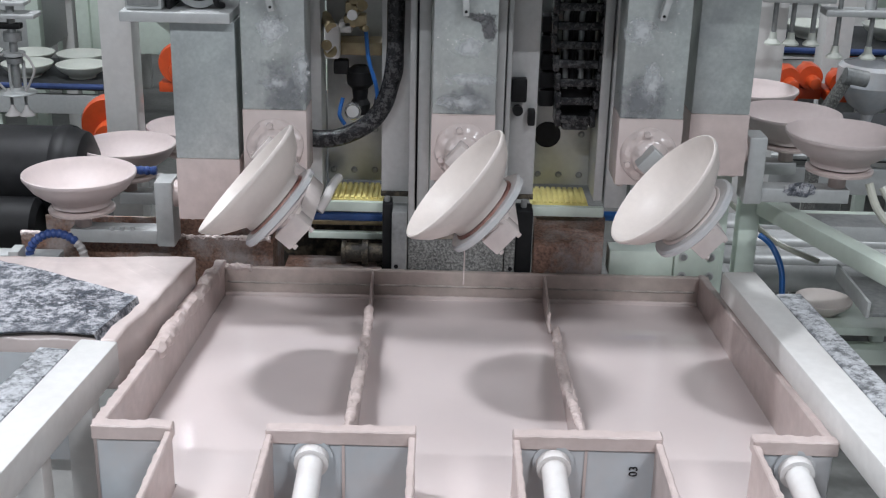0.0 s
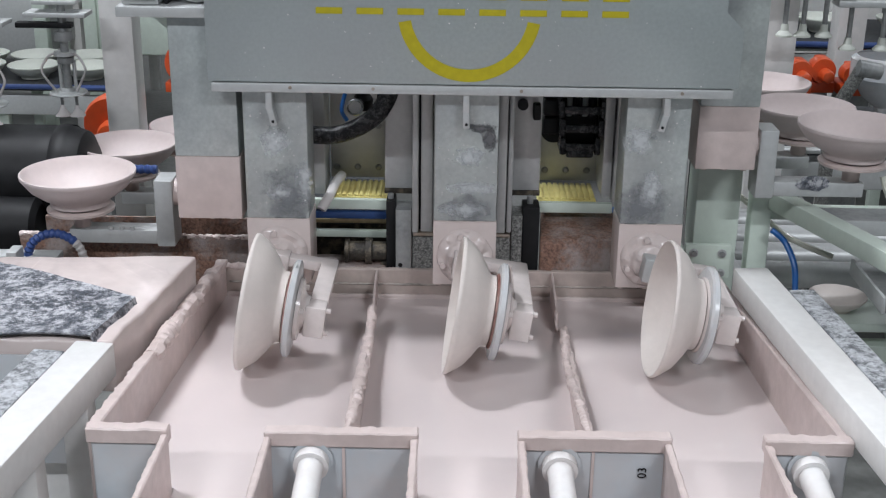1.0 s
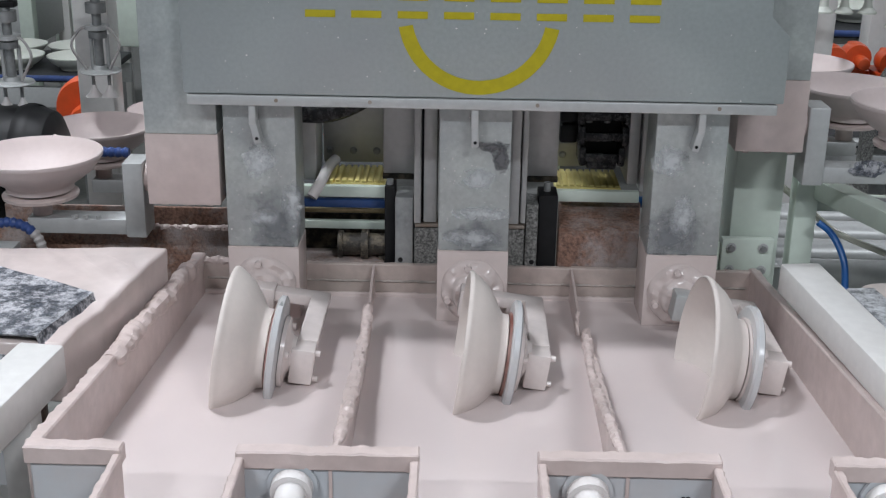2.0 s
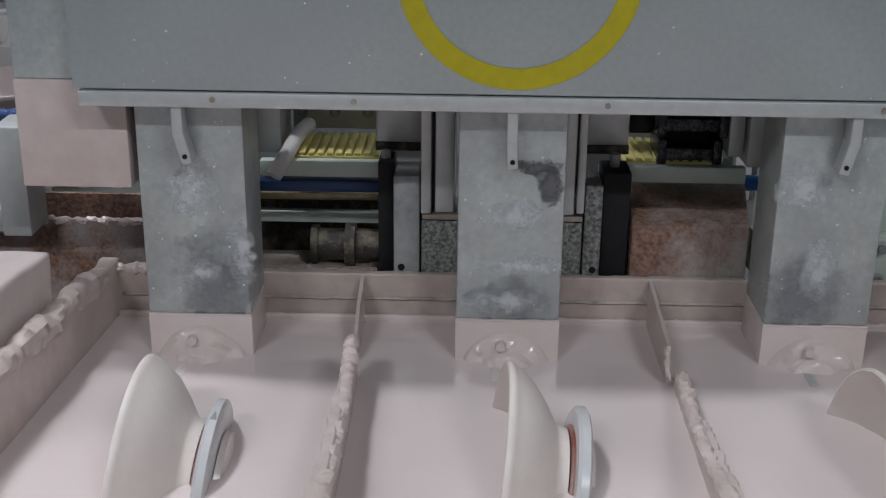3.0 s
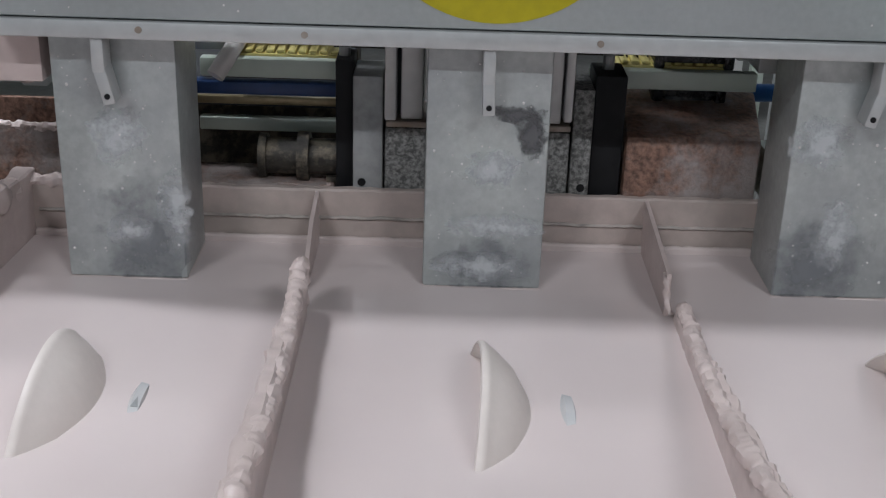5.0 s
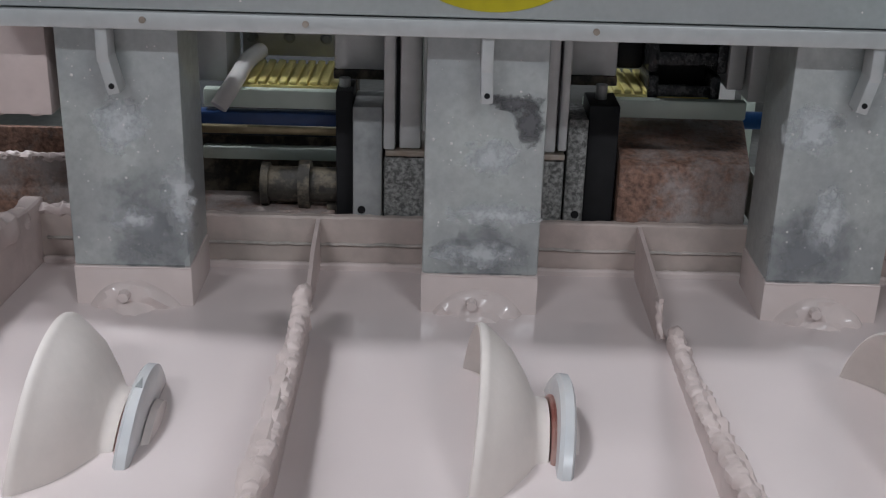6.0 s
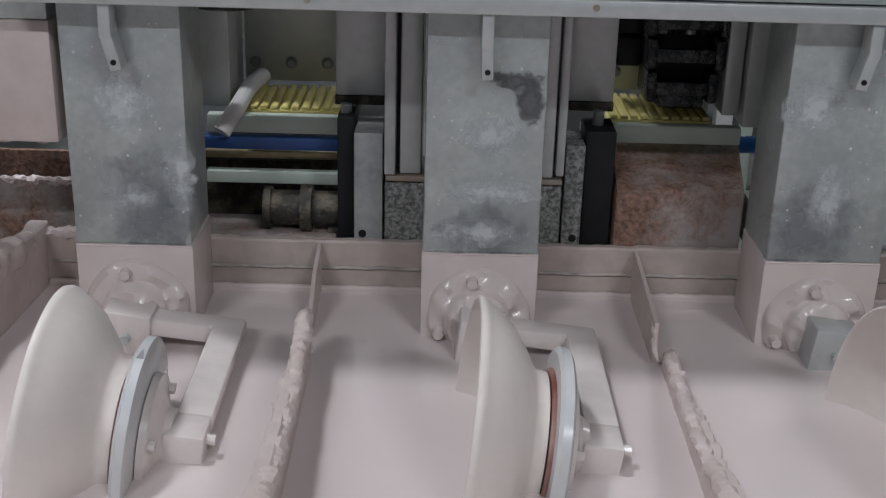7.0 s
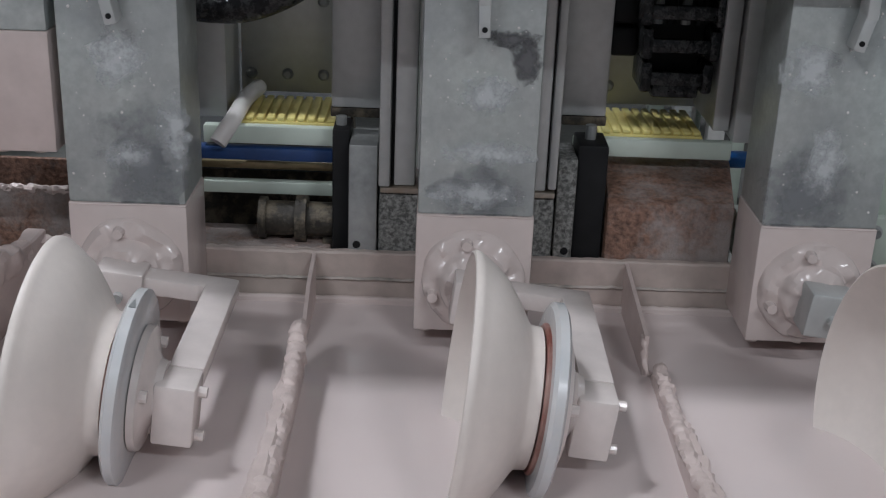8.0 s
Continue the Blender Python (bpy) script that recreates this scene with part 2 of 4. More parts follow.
def wall_piece(x0, y0, x1, y1, thick, z0, z1, seed, crust=0.003, rise=0.0):
    """An upright plate from one plan point to another, crusted with dried glaze on its top."""
    d = Vector((x1 - x0, y1 - y0, 0))
    m = Matrix.Translation((x0, y0, 0)) @ Matrix.Rotation(math.atan2(d.y, d.x), 4, "Z")
    bm = box(B(), 0, d.length, -thick / 2, thick / 2, z0, z1, 0.002, 1, None)
    n = max(2, int(d.length / 0.007))
    for i in range(1, n):
        x = d.length * i / n
        bmesh.ops.bisect_plane(bm, geom=bm.verts[:] + bm.edges[:] + bm.faces[:], plane_co=(x, 0, 0), plane_no=(1, 0, 0))
    for dz in (0.006, 0.014, 0.03, 0.05):
        bmesh.ops.bisect_plane(bm, geom=bm.verts[:] + bm.edges[:] + bm.faces[:], plane_co=(0, 0, z1 - dz), plane_no=(0, 0, 1))
    for v in bm.verts:
        k = max(0.0, 1 - (z1 - v.co.z) / 0.04)
        w = 0.6 * noise.noise(Vector((v.co.x * 42 + seed, v.co.y * 9, v.co.z * 30))) + 0.7 * noise.noise(Vector((v.co.x * 130, seed, v.co.z * 80)))
        if k > 0:
            v.co.z += crust * k * w
            v.co.y += math.copysign(crust * 0.7 * k * (0.6 + w), v.co.y)
        if v.co.z > z0 + 0.1:
            v.co.z += rise * v.co.x / d.length
    bmesh.ops.transform(bm, matrix=m, verts=bm.verts[:])
    return bm


M_tide = material("grey_tide_crust", (0.33, 0.30, 0.27), 0.5, grain=70, amount=0.25, stain=9, stain_colour=(0.52, 0.44, 0.41), stain_amount=0.9, sharp=0.1, bump=0.4)
M_backwall = material("stained_glaze_plate", (0.50, 0.41, 0.375), 0.35, grain=40, amount=0.12, stain=11, stain_colour=(0.32, 0.285, 0.25), stain_amount=0.75, sharp=0.2, bump=0.3)
tank = thing("dipping_tank", None, None, "open steel dipping tank crusted with pink glaze", "tank")
T0 = 0.60
part("back_wall", wall_piece(XL0 - 0.02, BACK + 0.005, XR0 + 0.02, BACK + 0.005, 0.010, T0, 0.874, 1.0, 0.002), M_backwall, tank, "back wall stained with drying glaze")
part("ledge", wall_piece(XL0, BACK - 0.003, XR0, BACK - 0.003, 0.006, T0, 0.824, 61.0, 0.0015), M_coat_wet, tank)
part("tide_line", wall_piece(XL0 + 0.004, BACK - 0.0005, XR0 - 0.004, BACK - 0.0005, 0.004, 0.842, 0.8455, 71.0, 0.002), M_tide, tank, "grey crusted tide line")
part("side_wall", wall_piece(XL0 - 0.008, BACK + 0.01, XL1 - 0.008, FRONT, 0.016, T0, 0.884, 2.0, 0.0035, RIM - 0.884), M_coat, tank, "side wall thick with dried pink glaze")
part("side_wall", wall_piece(XR0 + 0.006, BACK + 0.01, XR1 + 0.006, FRONT, 0.012, T0, 0.878, 3.0, 0.002, RIM - 0.878), M_coat, tank)
for xa, xb, ya, za, xc, sd in ((-0.165, -0.162, -0.112, 0.860, -0.161, 4.0), (0.167, 0.178, -0.104, 0.828, 0.173, 5.0)):
    tip = (0.0, 0.862, -0.060, 0.832) if xa < 0 else (-0.045, 0.862, -0.090, 0.858)
    part("divider_gusset", prism(B(), [(BACK, T0), (BACK, 0.872), (tip[0], tip[1]), (tip[2], tip[3]), (tip[2] - 0.012, T0)], -0.002, 0.002, 0, Matrix(((0, 0, 1, xa), (1, 0, 0, 0), (0, 1, 0, 0), (0, 0, 0, 1)))), M_coat, tank, "thin sloping plate behind the divider")
    part("divider", wall_piece(xb, ya, xc, FRONT, 0.009, T0, za, sd + 9, 0.004, 0.900 - za), M_coat, tank, "dividing plate with lumpy glaze drips")
part("tank_floor", box(B(), -0.55, 0.56, -0.95, BACK + 0.01, T0 - 0.02, T0), M_coat, tank)
FRONTS = ((-0.506, -0.404), (-0.265, -0.067), (0.0765, 0.2735), (0.408, 0.517))
for i, (a, b) in enumerate(FRONTS):
    part("front_wall", wall_piece(a, FRONT - 0.004, b, FRONT - 0.004, 0.012, 0.45, RIM, 7.0 + i, 0.004), M_greybox, tank, "grey painted front wall with a crusted rim")
for i, x in enumerate((-0.404, -0.265, -0.067, 0.0765, 0.2735, 0.408)):
    part("channel_wall", wall_piece(x, FRONT - 0.01, x, -0.93, 0.008, 0.45, RIM - 0.004, 17.0 + i, 0.0025), M_coat, tank)
for a, b in ((-0.404, -0.265), (-0.067, 0.0765), (0.2735, 0.408)):
    part("channel_end", wall_piece(a, -0.93, b, -0.93, 0.010, 0.45, RIM, 27.0, 0.003), M_coat, tank)

for x in (-0.163, 0.174):
    part("front_seam", box(B(), x - 0.002, x + 0.002, FRONT - 0.013, FRONT - 0.009, 0.47, RIM - 0.004), M_coat, tank)
glaze = B()
prism(glaze, [(XL0, BACK), (XR0, BACK), (XR1, FRONT), (0.404, FRONT), (0.404, -0.925), (0.2775, -0.925), (0.2775, FRONT), (0.0725, FRONT), (0.0725, -0.925), (-0.063, -0.925), (-0.063, FRONT), (-0.269, FRONT), (-0.269, -0.925), (-0.400, -0.925), (-0.400, FRONT), (XL1, FRONT)], T0 + 0.001, LEVEL)
thing("glaze_bath", glaze, M_glaze, "smooth wet pale pink glaze filling the tank", "glaze", kind="stuff")


def crust(points, r, wobble=0.7):
    """A lumpy ridge of hardened glaze along a line."""
    pts = [Vector(points[0])]
    for p, q in zip(points, points[1:]):
        p, q = Vector(p), Vector(q)
        n = max(1, round((q - p).length / 0.012))
        pts += [p.lerp(q, k / n) for k in range(1, n + 1)]
    bm = tube(B(), [tuple(p) for p in pts], r, 12, 7, 0.0)
    bm.normal_update()
    moves = []
    for v in bm.verts:
        k = 0.9 * noise.noise(v.co * 0.49 / r) + 0.6 * noise.noise(v.co * 1.1 / r) + 0.7 * noise.noise(Vector((0, v.co.y * 26, 3)))
        moves.append((v, v.normal * (k * r * wobble)))
    for v, d in moves:
        v.co += d
    return bm


part("glaze_drip", crust([(-0.162, -0.113, 0.828), (-0.162, -0.111, 0.862), (-0.162, -0.118, 0.870), (-0.160, -0.16, 0.866), (-0.157, -0.24, 0.864), (-0.156, -0.32, 0.867), (-0.158, -0.48, 0.884), (-0.161, FRONT, 0.901)], 0.0068, 0.48), M_coat, tank, "thick ridge of dried glaze on the divider")
part("glaze_drip", crust([(0.179, -0.106, 0.818), (0.179, -0.103, 0.829), (0.178, -0.110, 0.8335), (0.175, -0.17, 0.838), (0.170, -0.25, 0.847), (0.167, -0.33, 0.857), (0.169, -0.48, 0.880), (0.173, FRONT, 0.901)], 0.0064, 0.5), M_coat, tank, "thick ridge of dried glaze on the divider")
part("glaze_drip", crust([(0.166, -0.078, 0.852), (0.1655, -0.089, 0.850), (0.166, -0.095, 0.836), (0.169, -0.103, 0.823)], 0.0032, 0.6), M_coat, tank, "thin spike of dried glaze")
part("glaze_drip", crust([(-0.463, 0.03, 0.876), (-0.464, 0.0, 0.880), (-0.470, -0.10, 0.884), (-0.477, -0.20, 0.888), (-0.483, -0.30, 0.892), (-0.488, -0.38, 0.893)], 0.0130, 0.45), M_coat, tank, "thick ridge of dried glaze on the side wall")
part("glaze_drip", crust([(-0.462, 0.058, 0.874), (-0.44, 0.062, 0.874), (-0.40, 0.062, 0.872)], 0.007, 0.7), M_coat, tank, "thick ridge of dried glaze on the back wall")

# pipes on the tank's front
for x in (-0.206, 0.129, 0.465):
    pipe = thing("drain_pipe", rod(B(), (x, FRONT - 0.012, 0.874), (x, FRONT - 0.016, 0.874), 0.029, segs=28), M_greybox, "white plastic drain pipe screwed into the tank", "pipe", "pipes on the tank front")
    part("collar", rod(B(), (x, FRONT - 0.016, 0.874), (x, FRONT - 0.030, 0.872), 0.024, segs=28), M_pvc, pipe)
    part("tube", tube(B(), [(x, FRONT - 0.02, 0.873), (x, FRONT - 0.09, 0.866), (x, FRONT - 0.18, 0.855), (x, FRONT - 0.27, 0.838), (x, FRONT - 0.315, 0.80), (x, FRONT - 0.325, 0.72), (x, FRONT - 0.325, 0.0)], 0.0175, 20, 6, 0.03), M_pvc, pipe)
for a, b in FRONTS:
    rim = wall_piece(a - 0.005, FRONT - 0.006, b + 0.005, FRONT - 0.006, 0.019, RIM - 0.020, RIM + 0.003, a * 50, 0.0028)
    part("rim_crust", rim, M_coat, tank, "crusted pink rim")
t = bpy.data.curves.new("tank_mark", "FONT")
t.body, t.size, t.extrude = "03", 0.017, 0.0004
ob = new("tank_mark", t)
ob.matrix_basis = pose(0.247, FRONT - 0.0125, 0.854, 90, -90, 0)
tagged(ob, "small dark number on the tank front", "marking")
t.materials.append(M_black)
for sx in (-0.50, 0.51):
    for sy in (-0.58, -0.04):
        part("leg", box(B(), sx - 0.02, sx + 0.02, sy - 0.02, sy + 0.02, 0, T0 - 0.02, 0.002), M_white, tank, "white painted steel leg")

# ---- the dipping carriage ----
COLS = (-0.333, -0.0005, 0.330)
CW, CY0, CY1 = 0.0555, -0.043, 0.046
PIVOT = -0.066
HOOK = (-0.005, -0.002, 0.008)   # offsets of the hook plates on their columns
carriage = thing("dipping_carriage", None, None, "vertical lift carriage with three steel columns and a front panel", "machine carriage")


def splash(cx, cz, w, h, y, seed, n=22):
    """A thin uneven patch lying on an upright face."""
    rnd = random.Random(seed)
    bm = B()
    out = []
    for k in range(n):
        a = 2 * math.pi * k / n
        q = 1 + 0.35 * noise.noise(Vector((math.cos(a) * 2 + seed, math.sin(a) * 2, seed))) + rnd.uniform(-0.1, 0.1)
        out.append((cx + w * q * math.cos(a), cz + h * q * math.sin(a)))
    prism(bm, out, -0.0004, 0.0004, 0, Matrix.Translation((0, y, 0)) @ Matrix.Rotation(radians(90), 4, "X"))
    return bm


for i, cx in enumerate(COLS):
    col = part("column", box(B(), cx - CW, cx + CW, CY0, CY1, 0.0, 0.9, 0.0025), M_steel, carriage, "stained galvanised square steel column")
    end = box(B(), cx - CW - 0.001, cx + CW + 0.001, CY0 - 0.0015, CY1 + 0.001, -0.122, 0.0, 0.002)
    part("dipped_end", end, M_coat_wet, col, "column end coated with wet pink glaze")
    lip = tube(B(), [(cx - CW, CY0 - 0.001, -0.001), (cx - CW / 3, CY0 - 0.001, -0.0015), (cx + CW / 3, CY0 - 0.001, -0.0005), (cx + CW, CY0 - 0.001, -0.001)], 0.0010, 8, 12, 0.6)
    part("glaze_line", lip, M_coat, col)
    for bx in (-0.045, 0.0, 0.045):
        part("bolt", rod(B(), (cx + bx, CY0 + 0.014, -0.122), (cx + bx, CY0 + 0.014, -0.128), 0.0055, segs=10), M_coat_wet, col)
    fl = lathe(B(), [(0, 0), (0.051, 0), (0.0505, 0.003), (0.049, 0.006), (0.044, 0.009), (0.038, 0.010), (0.034, 0.011), (0.032, 0.014), (0.031, 0.018), (0.027, 0.022), (0.020, 0.023), (0.0, 0.023)], 56)
    for v in fl.verts:
        q = Vector((v.co.x, v.co.y, 0)) * 60
        v.co.z += (0.0065 * noise.noise(q + Vector((i * 7, 0, 0))) + 0.0035 * noise.noise(q * 2.5)) * min(1, v.co.z / 0.004)
        v.co.xy *= 1 + 0.05 * noise.noise(q * 0.5 + Vector((0, i * 5, 2)))
    part("flange", fl, M_coat_wet, col, "bearing flange thick with glaze", pose(cx, CY0 - 0.001, PIVOT, 90, 0, 0))
    for a in (100, 200, 330):
        part("flange_bolt", lathe(B(), [(0, 0.006), (0.005, 0.006), (0.006, 0.0), (0.006, -0.008)], 10), M_coat_wet, col, at=pose(cx + 0.041 * math.cos(radians(a)), CY0 - 0.012, PIVOT + 0.041 * math.sin(radians(a)), 90, 0, 0))
    hook = B()
    for a, b in (((0, 0.240), (0.0, 0.208)), ((0.0, 0.209), (0.007 if i == 0 else (-0.007 if i == 2 else 0.001), 0.180))):
        dx, dz = b[0] - a[0], b[1] - a[1]
        q = Matrix.Translation((cx + HOOK[i] + (a[0] + b[0]) / 2, CY0 - 0.017, (a[1] + b[1]) / 2)) @ Matrix.Rotation(math.atan2(dx, dz), 4, "Y")
        box(hook, -0.0055, 0.0055, -0.012 if dx == 0 else -0.0116, 0.012 if dx == 0 else 0.0116, -math.hypot(dx, dz) / 2 - 0.003, math.hypot(dx, dz) / 2 + 0.003, 0.0015, 2, q)
    hook = part("hook", hook, M_frame, carriage, "small bent steel hook plate")
    hx = cx + HOOK[i] + (0.006, 0.001, -0.006)[i]
    part("eyelet", rod(B(), (hx, CY0 - 0.0285, 0.1845), (hx, CY0 - 0.0296, 0.1845), 0.0026, segs=12), M_black, hook)


def patch_material(name, colour, scale, rough=0.5, strength=0.9):
    """A worn stain that breaks up towards its edge."""
    m = bpy.data.materials.new(name)
    m.use_nodes = True
    n, l = m.node_tree.nodes, m.node_tree.links
    b = n["Principled BSDF"]
    b.inputs["Base Color"].default_value = (*colour, 1)
    b.inputs["Roughness"].default_value = rough
    tc, nz, gr, mp = n.new("ShaderNodeTexCoord"), n.new("ShaderNodeTexNoise"), n.new("ShaderNodeTexGradient"), n.new("ShaderNodeMapping")
    nz.inputs["Scale"].default_value, nz.inputs["Detail"].default_value, nz.inputs["Roughness"].default_value = scale, 8, 0.7
    gr.gradient_type = "SPHERICAL"
    mp.inputs["Location"].default_value = (-1, 0, -1)
    mp.inputs["Scale"].default_value = (2, 0, 2)
    l.new(tc.outputs["Object"], nz.inputs["Vector"])
    l.new(tc.outputs["Generated"], mp.inputs["Vector"])
    l.new(mp.outputs[0], gr.inputs["Vector"])
    add = n.new("ShaderNodeMath")
    add.operation = "MULTIPLY_ADD"
    add.inputs[1].default_value = 0.45
    l.new(gr.outputs[1], add.inputs[0])
    l.new(nz.outputs[0], add.inputs[2])
    r = n.new("ShaderNodeValToRGB")
    r.color_ramp.elements[0].position, r.color_ramp.elements[1].position = 0.56, 0.90
    r.color_ramp.elements[0].color, r.color_ramp.elements[1].color = (0, 0, 0, 1), (strength, strength, strength, 1)
    l.new(add.outputs[0], r.inputs[0])
    l.new(r.outputs[0], b.inputs["Alpha"])
    return m


smudge = patch_material("dark_smudge", (0.13, 0.13, 0.135), 55)
part("smudge", splash(0.030, 0.172, 0.034, 0.011, CY0 - 0.0006, 3), smudge, carriage)
part("smudge", splash(0.040, 0.155, 0.018, 0.026, CY0 - 0.0009, 4), smudge, carriage)
lime = patch_material("limescale", (0.62, 0.64, 0.65), 75, 0.6, 0.75)
murk = patch_material("dark_stain", (0.22, 0.23, 0.245), 30, 0.4, 0.7)
for cx, cz, w, h, sd in ((-0.335, 0.140, 0.030, 0.030, 5), (-0.285, 0.072, 0.018, 0.048, 6), (0.008, 0.118, 0.030, 0.022, 7), (0.006, 0.062, 0.050, 0.014, 8), (0.002, 0.022, 0.052, 0.016, 9), (0.325, 0.062, 0.022, 0.040, 10), (-0.330, 0.048, 0.028, 0.016, 12), (0.30, 0.15, 0.03, 0.03, 14)):
    part("limescale_patch", splash(cx, cz, w, h, CY0 - 0.0005, sd, 30), lime, carriage)
for cx, cz, w, h, sd in ((-0.320, 0.045, 0.05, 0.07, 15), (0.0, 0.02, 0.05, 0.035, 16), (0.310, 0.035, 0.05, 0.05, 17)):
    part("dark_patch", splash(cx, cz, w, h, CY0 - 0.00028, sd, 30), murk, carriage)

PY = -0.073
PB = 0.236
part("panel", prism(B(), [(-0.439, PB + 0.017), (0.455, PB + 0.017), (0.455, PB + 0.115), (0.425, PB + 0.145), (0.425, PB + 0.42), (-0.439, PB + 0.42)], -0.03, 0.0, 0.002, Matrix.Translation((0, PY, 0)) @ Matrix.Rotation(radians(90), 4, "X")), M_panel, carriage, "spattered stainless steel front cover panel")
part("panel_ledge", box(B(), -0.434, 0.446, PY - 0.003, PY + 0.14, PB, PB + 0.0155, 0.002), M_frame, carriage, "bent lower lip of the panel")
part("panel_top", box(B(), -0.439, 0.425, PY + 0.032, CY1 + 0.05, PB + 0.38, PB + 0.42, 0.002), M_frame, carriage)
for x in (-0.16, 0.09, 0.36, -0.30):
    part("rivet", rod(B(), (x, PY - 0.003, PB + 0.009), (x, PY - 0.0045, PB + 0.009), 0.003, segs=10), M_rustspot, carriage)
specks = B()
rnd = random.Random(8)
for k in range(110):
    x, z, q = rnd.uniform(-0.41, 0.42), PB + rnd.uniform(0.02, 0.36), rnd.choice((0.0006, 0.0008, 0.001, 0.0013, 0.0024 if x < -0.25 else 0.001))
    bmesh.ops.create_circle(specks, cap_ends=True, segments=8, radius=q, matrix=Matrix.Translation((x, PY - 0.0006, z)) @ Matrix.Rotation(radians(90), 4, "X") @ Matrix.Diagonal((rnd.uniform(0.7, 1.3), 1, 1, 1)))
tagged(part("glaze_specks", specks, M_white, carriage, "small white spatters of glaze"), kind="stuff")
# maker's mark: plain yellow shapes
ring = B()
n = 48
C0, R0, R1 = (0.0, PB + 0.142), 0.098, 0.119
a0, a1 = radians(190), radians(350)
lo, hi = [], []
for k in range(n + 1):
    a = a0 + (a1 - a0) * k / n
    lo.append((C0[0] + R1 * math.cos(a), C0[1] + R1 * math.sin(a)))
    hi.append((C0[0] + R0 * math.cos(a), C0[1] + R0 * math.sin(a)))
prism(ring, lo + hi[::-1], 0, 0.0008, 0, Matrix.Translation((0, PY - 0.0003, 0)) @ Matrix.Rotation(radians(90), 4, "X"))
part("emblem_arc", ring, M_yellow, carriage, "yellow painted arc")
for k in range(8):
    x = -0.232 + k * 0.0675
    bar = B()
    box(bar, x - 0.022, x + 0.022, PY - 0.0011, PY - 0.0003, PB + 0.134, PB + 0.1445)
    box(bar, x - 0.022, x + 0.022, PY - 0.0011, PY - 0.0003, PB + 0.160, PB + 0.1705)
    part("emblem_bar", bar, M_yellow, carriage, "yellow painted bar")

# dried splashes of glaze on the columns
rnd = random.Random(77)
for cx in COLS:
    dots = B()
    for k in range(60):
        x, z, q = cx + rnd.uniform(-0.9, 0.9) * CW, rnd.uniform(0.01, 0.22), 0.0005 + 0.0012 * rnd.random() ** 4
        rod(dots, (x, CY0 - 0.0002, z), (x, CY0 - 0.0012, z), q, q * 0.6, segs=6)
    tagged(part("glaze_spatter", dots, M_pvc, carriage, "tiny dried drops of pale glaze"), kind="stuff")

BOWL_R = 0.112


def bowl_mesh(name, mat, R, H):
    k, h = R / 0.108, H / 0.07
    prof = [(0.0, 0.006), (0.035, 0.007), (0.048, 0.010), (0.068, 0.021), (0.088, 0.039), (0.100, 0.057), (0.1045, 0.068), (0.1065, 0.0702), (0.1085, 0.0692), (0.109, 0.066),
            (0.1082, 0.0615), (0.1065, 0.0595), (0.103, 0.052), (0.092, 0.034), (0.074, 0.017), (0.061, 0.007), (0.057, 0.003), (0.056, -0.008), (0.050, -0.010), (0.046, -0.002), (0.0, -0.001)]
    return mesh(name, lathe(B(), [(r * k, z * h) for r, z in prof], 80), mat, angle=50)


bowl_data = bowl_mesh("bowl", M_bowl, BOWL_R, 0.057)
bowl_pink = bowl_mesh("bowl", M_bowlpink, 0.106, 0.057)
bowl_small = bowl_mesh("bowl", M_bowl, 0.055, 0.026)
bowl_white = bowl_mesh("bowl", M_bisque, 0.105, 0.050)

